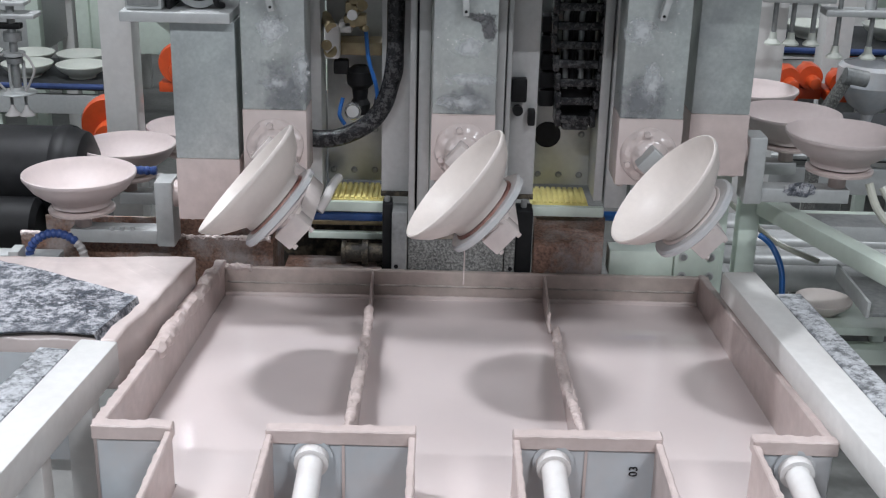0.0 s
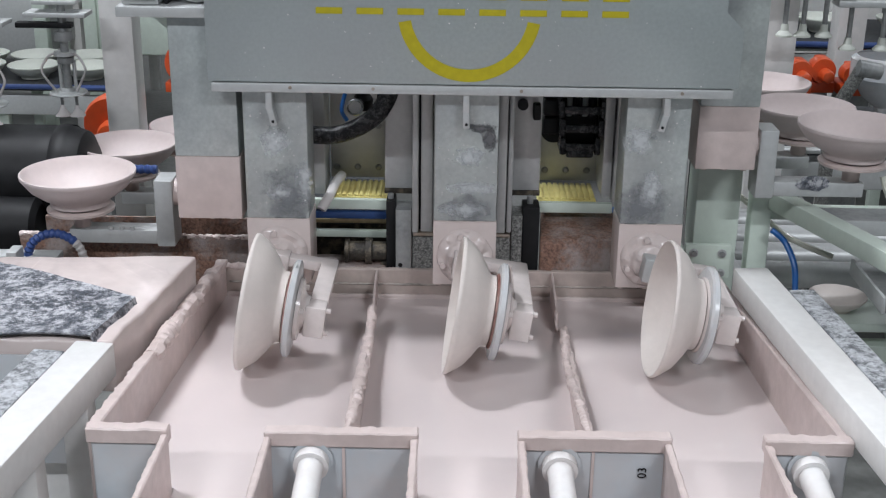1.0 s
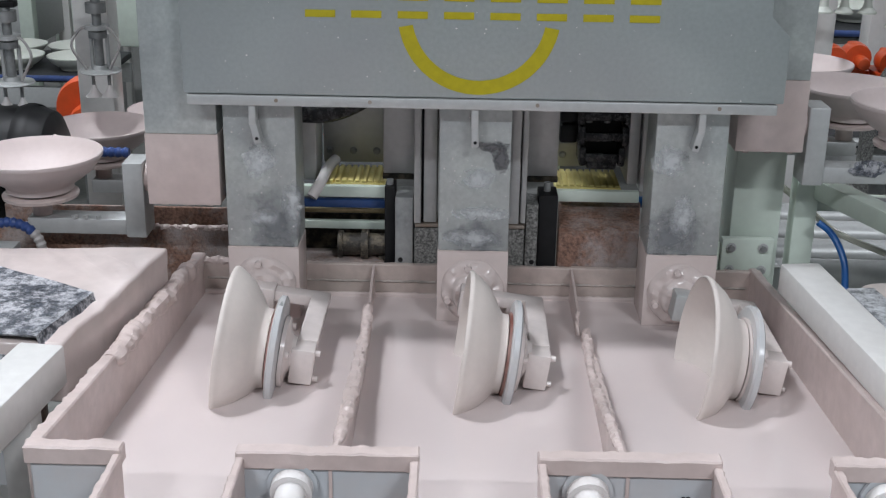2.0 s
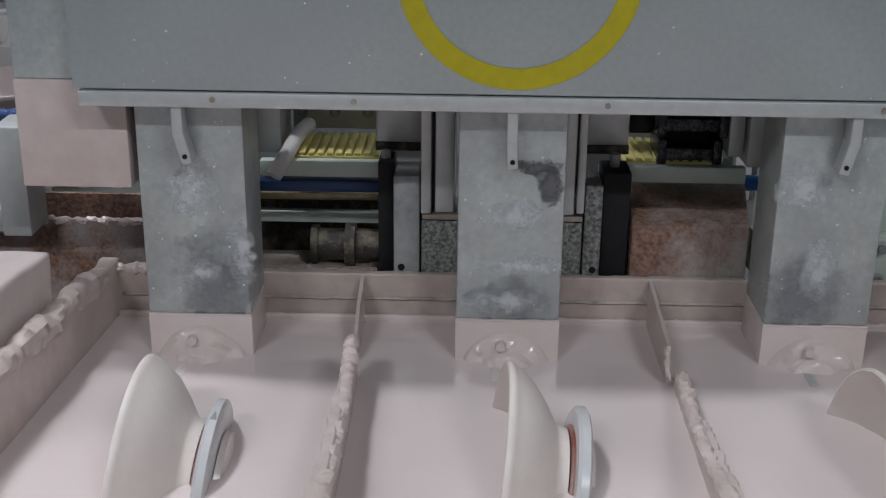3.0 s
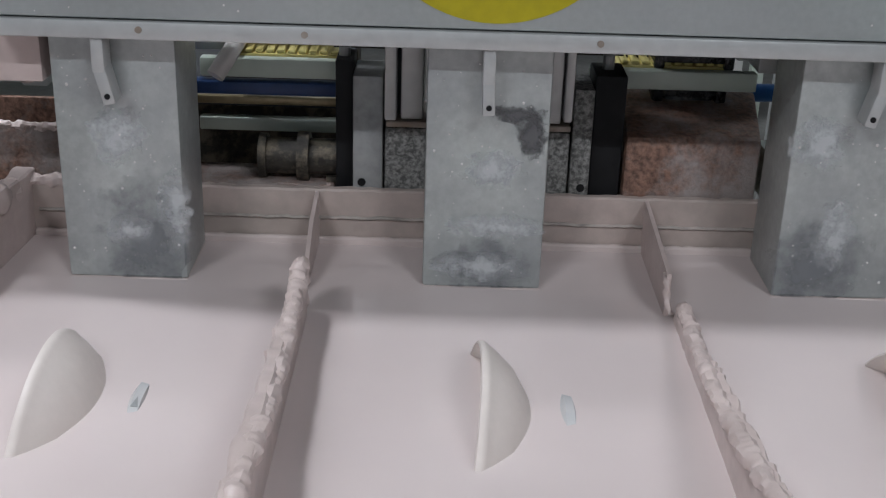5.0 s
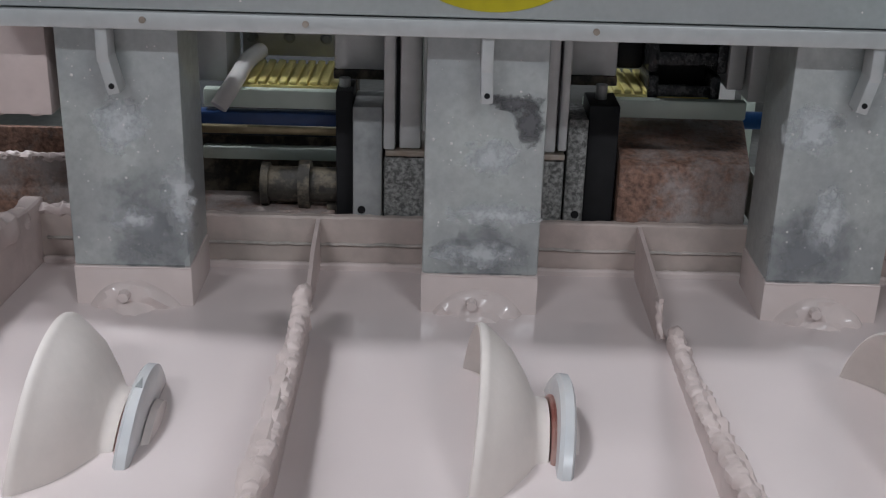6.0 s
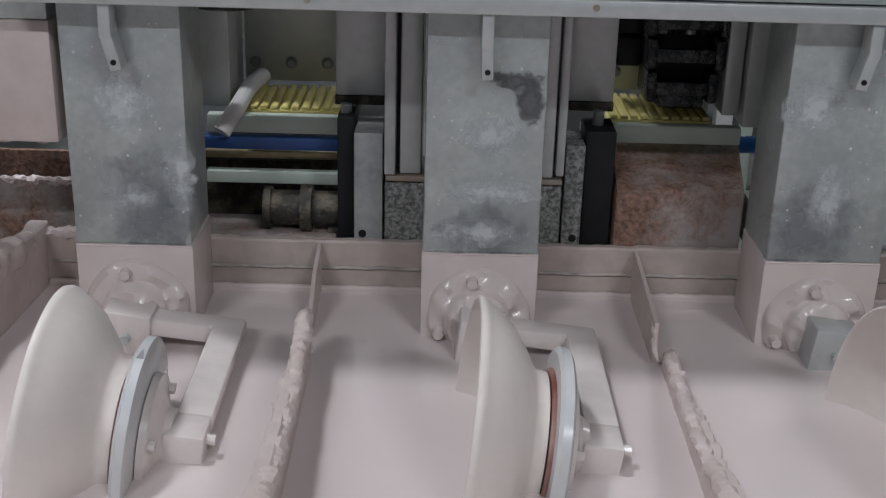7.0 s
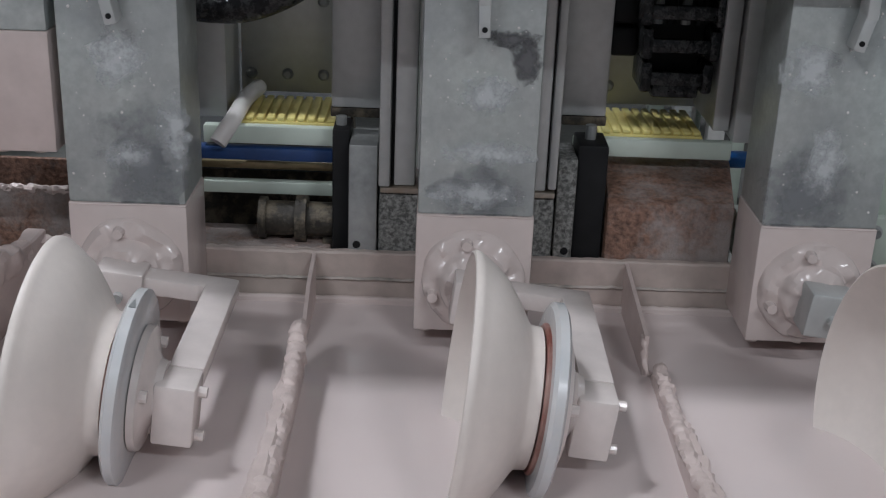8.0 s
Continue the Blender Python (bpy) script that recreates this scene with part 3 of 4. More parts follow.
# arm space: hinge at the origin, bowl axis towards -x
BY = -0.221
BZ = -0.004
BOWL_AT = pose(0.0380, BY, BZ, 0, -90, 0)
DISC = 0.0495
arms = []
for i, cx in enumerate(COLS):
    arm = part("swing_arm", prism(B(), [(0.020, -0.022), (0.112, -0.022), (0.112, BY + 0.012), (0.082, BY + 0.012), (0.082, -0.046), (0.077, -0.050), (0.020, -0.050)], -0.004, 0.014, 0.003), M_coat_arm, carriage, "cranked arm coated with pale glaze")
    part("hinge_shaft", lathe(B(), [(0, 0.034), (0.014, 0.034), (0.015, 0.032), (0.015, 0.0), (0, 0)], 6, pose(0, 0, 0, 90, 0, 0)), M_frame, arm, "bare steel hexagonal shaft")
    part("clamp", box(B(), -0.020, 0.026, -0.056, -0.020, -0.026, 0.018, 0.003), M_frame if i == 2 else M_coat_arm, arm, "square clamp block")
    part("clamp_bolt", rod(B(), (0.004, -0.056, -0.006), (0.004, -0.063, -0.006), 0.005, segs=12), M_frame, arm)
    part("end_block", box(B(), 0.078, 0.1118, BY - 0.026, BY + 0.0115, -0.040, 0.0138, 0.003), M_coat_arm, arm)
    part("holder", lathe(B(), [(0, 0.0), (0.052, 0.0), (0.051, 0.006), (0.032, 0.010), (0.026, 0.014), (0.024, 0.020), (0, 0.020)], 32, pose(DISC + 0.014, BY, BZ, 0, 90, 0)), M_coat_arm, arm, "conical holder behind the suction disc")
    for z in (-0.020, 0.020):
        part("bolt", rod(B(), (0.111, BY - 0.012, BZ - 0.010 + z), (0.119, BY - 0.012, BZ - 0.010 + z), 0.0046, segs=10), M_coat_arm, arm)
    for a in (40, 160, 280):
        q = radians(a)
        part("screw", rod(B(), (DISC + 0.019, BY + 0.042 * math.cos(q), BZ + 0.042 * math.sin(q)), (DISC + 0.027, BY + 0.042 * math.cos(q), BZ + 0.042 * math.sin(q)), 0.005, segs=8), M_coat_arm, arm)
    part("suction_disc", lathe(B(), [(0, 0), (0.076, 0), (0.080, 0.003), (0.080, 0.010), (0.076, 0.0125), (0.0, 0.0135)], 64, pose(DISC, BY, BZ, 0, 90, 0)), M_disc, arm, "pale grey plastic suction disc")
    if i == 0:
        part("disc_mark", prism(B(), [(-0.0028, -0.006), (0.0028, -0.006), (0.0, 0.007)], 0, 0.0006, 0, pose(DISC + 0.0065, BY, BZ, 8, 0, 0) @ Matrix.Translation((0, 0, 0.0798))), M_oldsteel, arm, "small dark arrow mark")
    part("seal", lathe(B(), [(0, -0.0035), (0.060, -0.0035), (0.062, -0.0018), (0.062, 0.0), (0, 0)], 48, pose(DISC, BY, BZ, 0, 90, 0)), M_seal if i != 2 else M_coat_arm, arm, "reddish rubber seal ring")
    arms.append((cx + (-0.003, 0.0, 0.004)[i], arm))
bowls = []
for cx in COLS:
    b = new("bowl", bowl_data)
    tagged(b, "matt cream bowl held sideways by a suction disc", "bowl", "bowls on the dipping carriage")
    bowls.append(b)

# ---- fixed side columns with their arms ----
def side_station(x, y, rim, s, column=None, label=""):
    """A bowl held upright on a side arm. s: -1 arm points to -x, 1 to +x."""
    z = rim - 0.059
    b = new("bowl", bowl_pink)
    b.matrix_basis = pose(x, y, z + 0.001)
    tagged(b, "matt pale pink bowl standing upright on a suction disc", "bowl", "bowls on the side arms")
    a = thing("bowl_station", box(B(), min(x - 0.02, x - s * 0.15), max(x + 0.02, x - s * 0.15), y - 0.022, y + 0.022, z - 0.078, z - 0.050, 0.003), M_frame, "pale steel side arm with a suction disc", "machine arm", "side arms")
    part("suction_disc", lathe(B(), [(0, -0.021), (0.045, -0.021), (0.062, -0.018), (0.063, -0.013), (0.058, -0.010), (0, -0.010)], 40), M_coat, a, at=pose(x, y, z))
    part("post", rod(B(), (x, y, z - 0.052), (x, y, z - 0.02), 0.016, segs=16), M_coat, a)
    xe = x - s * 0.165
    part("bracket", box(B(), xe - 0.017, xe + 0.017, y - 0.03, y + 0.03, z - 0.08, z + 0.05, 0.003), M_frame, a)
    part("flange", rod(B(), (xe - s * 0.012, y, z + 0.02), (xe - s * 0.034, y, z + 0.02), 0.026, segs=24), M_coat, a)
    part("nut", rod(B(), (xe - s * 0.028, y, z + 0.02), (xe - s * 0.045, y, z + 0.02), 0.018, segs=6), M_frame, a)
    for k in range(3):
        part("bolt", rod(B(), (x - s * (0.06 + 0.02 * k), y - 0.02, z - 0.05), (x - s * (0.06 + 0.02 * k), y - 0.02, z - 0.044), 0.005, segs=8), M_frame, a)
    return a


for x0, x1, zb, ze in ((-0.5125, -0.400, 1.117, 1.002), (0.414, 0.520, 1.206, 1.090)):
    yf = -0.032 if x0 < 0 else 0.03
    c = thing("fixed_column", box(B(), x0, x1, yf, yf + 0.11, zb, 1.3635 if x0 < 0 else 2.3, 0.0025), M_steel, "square steel column with a pink glazed end", "column", "side columns")
    part("dipped_end", box(B(), x0 - 0.001, x1 + 0.001, yf - 0.0015, yf + 0.1115, ze, zb, 0.002), M_coat, c, "column end coated with dried pink glaze")
    for k in range(3):
        part("bolt", rod(B(), (x0 + 0.02 + k * 0.036, yf + 0.02, ze), (x0 + 0.02 + k * 0.036, yf + 0.02, ze - 0.006), 0.006, segs=10), M_coat, c)
side_station(-0.728, 0.09, 1.050, -1)
side_station(-0.735, 0.47, 1.000, -1)
side_station(-0.69, 0.90, 0.93, -1)
side_station(0.716, 0.09, 1.165, 1)
side_station(0.708, 0.42, 1.120, 1)
side_station(0.715, 0.78, 1.090, 1)
part("glaze_crust", splash(0.640, 1.055, 0.03, 0.014, 0.066, 21), M_flaky, bpy.data.objects["bowl_station.003"], "black flaking patch")

# ---- beams and hood beside the tank ----
bl = thing("steel_beam", box(B(), -0.060, 0, -0.9, 0, -0.055, 0, 0.004, m=pose(-0.520, -0.455, 0.953, 0, 0, -6.6)), M_white, "white painted square steel beam", "beam", "beams beside the tank")
part("beam_leg", box(B(), -0.62, -0.58, -0.66, -0.62, 0, 0.90, 0.003), M_white, bl)
part("beam_leg", box(B(), -0.585, -0.545, -0.53, -0.49, 0, 0.90, 0.003), M_white, bl)
br = thing("steel_beam", box(B(), 0, 0.062, -1.1, 0, -0.048, 0, 0.005, m=pose(0.468, -0.105, 0.953, 0, 0, 5.8)), M_white, "white painted square steel beam with a chipped end", "beam", "beams beside the tank")
part("beam_leg", box(B(), 0.575, 0.615, -0.72, -0.68, 0, 0.905, 0.003), M_white, br)
part("beam_leg", box(B(), 0.535, 0.575, -0.17, -0.13, 0, 0.905, 0.003), M_white, br)
thing("conveyor_rail", box(B(), -0.112, -0.064, -0.9, -0.03, -0.05, -0.004, 0.003, m=pose(-0.520, -0.455, 0.953, 0, 0, -6.6)), M_chipped, "white rail with dark chipped patches", "rail", "rails beside the beams")
thing("conveyor_rail", box(B(), 0.068, 0.112, -1.1, -0.09, -0.05, -0.006, 0.003, m=pose(0.468, -0.105, 0.953, 0, 0, 5.8)), M_chipped, "white rail with dark chipped patches", "rail", "rails beside the beams")
hb = prism(B(), [(-0.478, -0.078), (-0.510, -0.325), (-0.530, -0.440), (-1.10, -0.440), (-1.10, -0.10), (-0.74, -0.098)], 0.86, 0.948)
bmesh.ops.bevel(hb, geom=hb.edges[:], offset=0.006, segments=3, affect="EDGES", profile=0.5)
bmesh.ops.subdivide_edges(hb, edges=[e for e in hb.edges if e.calc_length() > 0.05], cuts=4, use_grid_fill=True)
bmesh.ops.triangulate(hb, faces=[f for f in hb.faces if len(f.verts) > 4])
for _ in range(2):
    bmesh.ops.subdivide_edges(hb, edges=[e for e in hb.edges if e.calc_length() > 0.035], cuts=1)
for v in hb.verts:
    v.co.z += 0.004 * noise.noise(v.co * 22) + 0.002 * noise.noise(v.co * 60)
    v.co.x += 0.003 * noise.noise(v.co * 30 + Vector((4, 1, 0)))
hood = thing("glaze_hood", hb, M_coat_wet, "box cover coated in glossy pink glaze", "cover")
part("hood_support", box(B(), -1.05, -0.60, -0.40, -0.36, 0.40, 0.858, 0.003), M_white, hood)
part("front_panel", box(B(), -1.10, -0.585, -0.4475, -0.4435, 0.74, 0.925, 0.001), M_greybox, hood, "pale grey front panel")
part("hood_leg", box(B(), -0.80, -0.76, -0.42, -0.38, 0, 0.42, 0.003), M_white, hood)
cl = B()
NX, NY = 40, 26
grid = []
for a in range(NX + 1):
    row = []
    u = a / NX
    for b in range(NY + 1):
        v = b / NY
        x = -1.12 + u * 0.605
        back = -0.112 - 0.19 * max(0.0, (u - 0.35) / 0.65) ** 1.2
        front = -0.452 + 0.012 * math.sin(u * 9)
        y = front + (back - front) * v
        x += -0.03 * (1 - v) * u
        z = 0.956 + 0.003 * noise.noise(Vector((x * 12, y * 12, 1))) + 0.0015 * noise.noise(Vector((x * 50, y * 50, 2)))
        over = x - (-0.512 - 0.028 * (1 - v))
        if over > -0.022:
            k = (over + 0.022) / 0.022
            x -= 0.006 * k * k
            z -= 0.075 * max(0.0, k - 0.35)
        row.append(cl.verts.new((x, y, z)))
    grid.append(row)
for a in range(NX):
    for b in range(NY):
        cl.faces.new((grid[a][b], grid[a + 1][b], grid[a + 1][b + 1], grid[a][b + 1]))
geo = bmesh.ops.extrude_face_region(cl, geom=cl.faces[:])
bmesh.ops.translate(cl, verts=[v for v in geo["geom"] if isinstance(v, bmesh.types.BMVert)], vec=(0.001, -0.002, 0.0035))
bmesh.ops.recalc_face_normals(cl, faces=cl.faces[:])
thing("rubber_mat", cl, M_flaky, "black rubber mat with flaking white glaze over the cover", "mat")
# ---- behind the columns: the machine's middle ----
mast = thing("guide_mast", box(B(), -0.060, 0.058, 0.075, 0.16, 0.962, 2.3, 0.003), M_frame, "aluminium guide mast with two side flanges", "machine mast")
part("flange_rail", box(B(), -0.099, -0.087, 0.067, 0.14, 0.945, 2.3, 0.002), M_frame, mast)
part("flange_rail", box(B(), -0.083, -0.061, 0.073, 0.14, 0.945, 2.3, 0.002), M_frame, mast)
part("rail_slot", box(B(), -0.0868, -0.0832, 0.080, 0.13, 0.948, 2.3), M_black, mast, "dark slot between the rails")
part("flange_rail", box(B(), 0.059, 0.076, 0.071, 0.14, 0.945, 2.3, 0.002), M_frame, mast)
part("flange_rail", box(B(), 0.078, 0.087, 0.067, 0.13, 0.948, 2.3, 0.002), M_frame, mast)
part("end_plate", box(B(), -0.097, 0.086, 0.068, 0.15, 0.938, 0.944, 0.001), M_rustspot, mast)
base = thing("iron_pedestal", box(B(), -0.099, 0.087, 0.0705, 0.13, 0.30, 0.937, 0.004), M_dark, "grimy speckled cast iron machine base", "machine base")
part("side_plate", box(B(), -0.130, -0.100, 0.066, 0.13, 0.30, 0.990, 0.002), M_oldsteel, base, "worn grey side plate")
part("side_plate", box(B(), 0.088, 0.108, 0.068, 0.13, 0.30, 0.982, 0.002), M_dark, base)
# solid boxes in the black material stand for shade in the open gaps
part("gap_shade", box(B(), -0.149, -0.131, 0.09, 0.136, 0.5, 0.999, 0.002), M_black, base)
part("gap_shade", box(B(), 0.109, 0.141, 0.082, 0.136, 0.5, 0.993, 0.002), M_black, base)
for x, y in ((-0.121, 0.066), (0.100, 0.068)):
    part("bolt_hole", rod(B(), (x, y + 0.001, 0.880), (x, y - 0.001, 0.880), 0.0042, segs=12), M_black, base)
for x in (-0.141, 0.124):
    part("cap_screw", rod(B(), (x, 0.11, 0.99), (x, 0.11, 1.008), 0.006, segs=10), M_oldsteel, base)
pp = thing("rusty_pipe", rod(B(), (-0.222, 0.115, 0.889), (-0.131, 0.115, 0.889), 0.019, segs=24), M_rustdark, "short dark rusty pipe with a coupling", "pipe")
part("coupling", rod(B(), (-0.190, 0.115, 0.889), (-0.178, 0.115, 0.889), 0.026, segs=24), M_rustdark, pp)
part("coupling", rod(B(), (-0.230, 0.115, 0.889), (-0.222, 0.115, 0.889), 0.023, segs=24), M_rustdark, pp)
part("support", box(B(), -0.160, -0.14, 0.10, 0.13, 0.40, 0.872), M_rustdark, pp)
blk = prism(B(), [(0.143, 0.072), (0.278, 0.072), (0.294, 0.185), (0.150, 0.185)], 0.30, 0.934, 0.004)
for v in blk.verts:
    if v.co.z > 0.9:
        v.co.z += 0.020 * (v.co.y - 0.072) / 0.113
bmesh.ops.subdivide_edges(blk, edges=[e for e in blk.edges if e.calc_length() > 0.06], cuts=3)
thing("rusty_block", blk, M_rust, "rusted iron block stained with pink glaze", "machine block")

for x0, x1, sgn in ((-0.270, -0.158, -1), (0.148, 0.308, 1)):
    pl = thing("back_plate", box(B(), x0, x1, 0.262, 0.272, 0.992, 2.3, 0.002), M_frame, "grey steel back plate with screws", "machine plate", "plates of the machine")
    for k in range(3):
        xx = x0 + 0.012 + k * 0.042
        for zz in (1.014, 1.100):
            if zz > 1.05 and k < 2:
                continue
            part("screw", lathe(B(), [(0, 0.004), (0.004, 0.004), (0.007, 0.0)], 12), M_oldsteel, pl, at=pose(xx, 0.2615, zz, 90, 0, 0))
    part("side_wing", box(B(), x0 - 0.053, x0 - 0.002, 0.17, 0.262, 0.985, 2.3, 0.002) if sgn < 0 else box(B(), 0.262, 0.280, 0.15, 0.260, 0.995, 2.3, 0.002), M_frame, pl)
    if sgn > 0:
        part("side_wing", box(B(), 0.283, 0.325, 0.14, 0.21, 0.985, 2.3, 0.002), M_frame, pl)
    inner = thing("inner_plate", box(B(), -0.154, -0.1, 0.137, 0.147, 1.010, 2.3, 0.002) if sgn < 0 else box(B(), 0.089, 0.142, 0.137, 0.147, 1.010, 2.3, 0.002), M_frame, "grey steel inner plate with a rusted foot", "machine plate", "plates of the machine")
    part("foot", box(B(), -0.155, -0.099, 0.137, 0.153, 0.9995, 1.0095, 0.001) if sgn < 0 else box(B(), 0.088, 0.143, 0.137, 0.153, 0.9995, 1.0095, 0.001), M_rustdark, inner)
# yellow grates
for x0, x1 in ((-0.264, -0.150), (0.140, 0.254)):
    g = thing("yellow_grate", box(B(), x0, x1, 0.156, 0.255, 0.980, 0.986, 0.001), M_yellowplastic, "corrugated yellow plastic grate", "grate", "yellow grates")
    x = x0 + 0.003
    while x < x1 - 0.005:
        part("rib", box(B(), x, x + 0.0085, 0.157, 0.254, 0.9862, 0.9905, 0.0018), M_yellowplastic, g)
        x += 0.0112
    part("front_bar", box(B(), x0 - 0.03, x1 + (0.012 if x0 < 0 else 0.03), 0.141, 0.155, 0.964, 0.984, 0.002), M_mint, g)
el = thing("pipe_elbow", tube(B(), [(-0.246, 0.235, 1.004), (-0.254, 0.19, 1.002), (-0.263, 0.145, 0.988), (-0.276, 0.128, 0.968)], 0.0095, 12), M_pvc, "short white plastic pipe", "pipe")
lc = thing("lower_conveyor", box(B(), -0.42, -0.151, 0.137, 0.155, 0.946, 0.9605, 0.003), M_blue, "blue edged conveyor behind the machine", "conveyor")
part("ledge", box(B(), -0.42, -0.151, 0.157, 0.166, 0.930, 0.939, 0.002), M_brass, lc, "dull yellow strip under the blue edge")
part("belt", box(B(), -0.42, -0.151, 0.168, 0.75, 0.925, 0.933, 0.001), M_belt, lc)
part("pale_bar", box(B(), -0.30, -0.151, 0.155, 0.168, 0.9015, 0.916, 0.002), M_mint, lc)
part("tray", box(B(), -0.34, -0.151, 0.072, 0.154, 0.858, 0.866, 0.002), M_rust, lc)
part("frame", box(B(), -0.42, -0.151, 0.45, 0.50, 0, 0.92, 0.003), M_rustdark, lc)
bp = thing("blue_pipe", tube(B(), [(0.292, 0.20, 0.948), (0.33, 0.20, 0.948), (0.42, 0.20, 0.946)], 0.010, 14), M_bluepipe, "bright blue plastic pipe", "pipe")

# hose loop and gauge at the left of the mast
hl = thing("hose_loop", tube(B(), [(-0.335, 0.21, 1.105), (-0.290, 0.21, 1.092), (-0.235, 0.21, 1.098), (-0.175, 0.21, 1.135), (-0.145, 0.21, 1.20), (-0.136, 0.21, 1.30), (-0.136, 0.21, 1.7)], 0.017, 16, 8, 0.06), M_blackwet, "black ribbed cable hose spattered with glaze", "hose", at=pose(0.008, -0.085, 0.024))
va = thing("valve_unit", lathe(B(), [(0, 0), (0.018, 0), (0.020, 0.02), (0.014, 0.03), (0.016, 0.05), (0.026, 0.06), (0.027, 0.085), (0.014, 0.095), (0, 0.095)], 24, pose(-0.208, 0.30, 1.125)), M_black, "black air valve with a round pressure gauge", "valve", at=pose(0.009, -0.106, 0.025))
part("gauge", lathe(B(), [(0, 0.014), (0.012, 0.014), (0.0145, 0.016), (0.0165, 0.014), (0.0165, 0.0), (0, 0)], 28), M_chrome, va, "round gauge with a pale dial", pose(-0.220, 0.275, 1.138, 90, 0, 0))
part("dial", lathe(B(), [(0, 0.0145), (0.0118, 0.0145), (0.0118, 0.0138)], 24), M_white, va, at=pose(-0.220, 0.275, 1.138, 90, 0, 0))
part("knob", box(B(), -0.258, -0.230, 0.28, 0.31, 1.205, 1.232, 0.004), M_black, va)
part("knob", box(B(), -0.180, -0.150, 0.28, 0.31, 1.140, 1.160, 0.004), M_black, va)
part("air_line", tube(B(), [(-0.196, 0.28, 1.30), (-0.190, 0.27, 1.24), (-0.176, 0.27, 1.19), (-0.172, 0.275, 1.155)], 0.004, 10), M_bluepipe, va, "blue air line")
part("air_line", tube(B(), [(-0.24, 0.28, 1.16), (-0.246, 0.27, 1.13), (-0.236, 0.27, 1.11)], 0.004, 10), M_bluepipe, va, "blue air line")
mn = thing("valve_manifold", box(B(), -0.255, -0.165, 0.29, 0.36, 1.245, 1.270, 0.003), M_brass, "brass and plastic valve manifold", "valve", at=pose(0.009, -0.106, 0.021))
rnd = random.Random(11)
for k in range(16):
    x, z = rnd.uniform(-0.27, -0.165), rnd.uniform(1.255, 1.40)
    if k % 3:
        part("fitting", rod(B(), (x, 0.27, z), (x + rnd.uniform(-0.02, 0.02), 0.32, z + rnd.uniform(-0.015, 0.02)), rnd.uniform(0.006, 0.014), segs=12), rnd.choice((M_brass, M_pvc, M_black, M_frame)), mn)
    else:
        part("fitting", box(B(), x - 0.012, x + 0.012, 0.275, 0.31, z - 0.010, z + 0.012, 0.003), rnd.choice((M_pvc, M_brass, M_frame)), mn)
part("plug", box(B(), -0.275, -0.245, 0.27, 0.30, 1.240, 1.305, 0.006), M_pvc, mn, "clear plastic plug")

# hanging cable chain at the right of the mast
chain = thing("cable_chain", None, None, "black cable chain hanging in a loop, wet with glaze", "cable chain")
for k in range(13):
    z = 0.020 + k * 0.036
    w = 0.033 + 0.013 * min(k, 4) / 4
    xx = 0.226 + 0.002 * math.sin(k)
    link = B()
    for sx in (-1, 1):
        box(link, xx + sx * w - 0.006, xx + sx * w + 0.006, 0.235, 0.300, z - 0.017, z + 0.017, 0.004)
    box(link, xx - w, xx + w, 0.238, 0.246, z - 0.010, z + 0.006, 0.003)
    part("link", link, M_blackwet, chain)
    if k > 1:
        for c in range(4):
            part("cable", rod(B(), (xx - 0.024 + c * 0.015, 0.262, z - 0.018), (xx - 0.024 + c * 0.015, 0.262, z + 0.018), 0.0055, segs=8), M_black if c % 2 else M_oldsteel, chain)
part("backing", box(B(), 0.196, 0.258, 0.268, 0.296, 0.006, 0.49, 0.006), M_black, chain)
part("bend", box(B(), 0.200, 0.252, 0.240, 0.295, -0.004, 0.012, 0.005), M_blackwet, chain)
for k in range(5):
    z = 0.05 + k * 0.036
    part("back_link", box(B(), 0.155, 0.186, 0.27, 0.32, z - 0.016, z + 0.017, 0.005), M_black, chain)
sw = thing("limit_switch", box(B(), 0.095, 0.124, 0.195, 0.218, 1.18, 1.225, 0.003), M_black, "black limit switch on the inner plate", "switch", at=pose(-0.004, -0.080, 0.018))
part("roller", rod(B(), (0.108, 0.19, 1.165), (0.108, 0.205, 1.165), 0.010, segs=14), M_black, sw)
part("cap", box(B(), 0.128, 0.142, 0.195, 0.22, 1.135, 1.165, 0.003), M_black, sw)
hole = thing("cable_port", lathe(B(), [(0, 0.002), (0.026, 0.002), (0.027, 0.0)], 32, pose(0.175, 0.2615, 1.098, 90, 0, 0)), M_black, "round dark cable port in the back plate", "port")

# right: pale green post and foot
mp = thing("green_post", box(B(), 0.446, 0.532, 0.15, 0.23, 0.60, 1.085, 0.004), M_mint, "pale green painted machine post with a bolted foot", "post")
part("foot_plate", box(B(), 0.424, 0.512, 0.100, 0.115, 0.850, 0.918, 0.003), M_mint, mp)
for x in (0.440, 0.494):
    for z in (0.862, 0.902):
        part("bolt", rod(B(), (x, 0.099, z), (x, 0.092, z), 0.0055, segs=8), M_oldsteel, mp)
        part("washer", rod(B(), (x, 0.0995, z), (x, 0.0975, z), 0.0085, segs=12), M_frame, mp)
part("cross_beam", box(B(), 0.297, 0.4235, 0.108, 0.16, 0.855, 0.908, 0.003), M_mint, mp)
roof = thing("top_gantry", box(B(), -0.60, 0.60, 0.03, 0.15, 2.30, 2.36), M_frame, "steel top beams of the machine", "machine top")
part("rear_beam", box(B(), -0.60, 0.60, 0.20, 0.40, 2.30, 2.34), M_frame, roof)
part("side_beam", box(B(), -0.60, -0.56, 0.401, 1.10, 2.30, 2.34), M_frame, roof)
part("side_beam", box(B(), 0.56, 0.60, 0.401, 1.10, 2.30, 2.34), M_frame, roof)
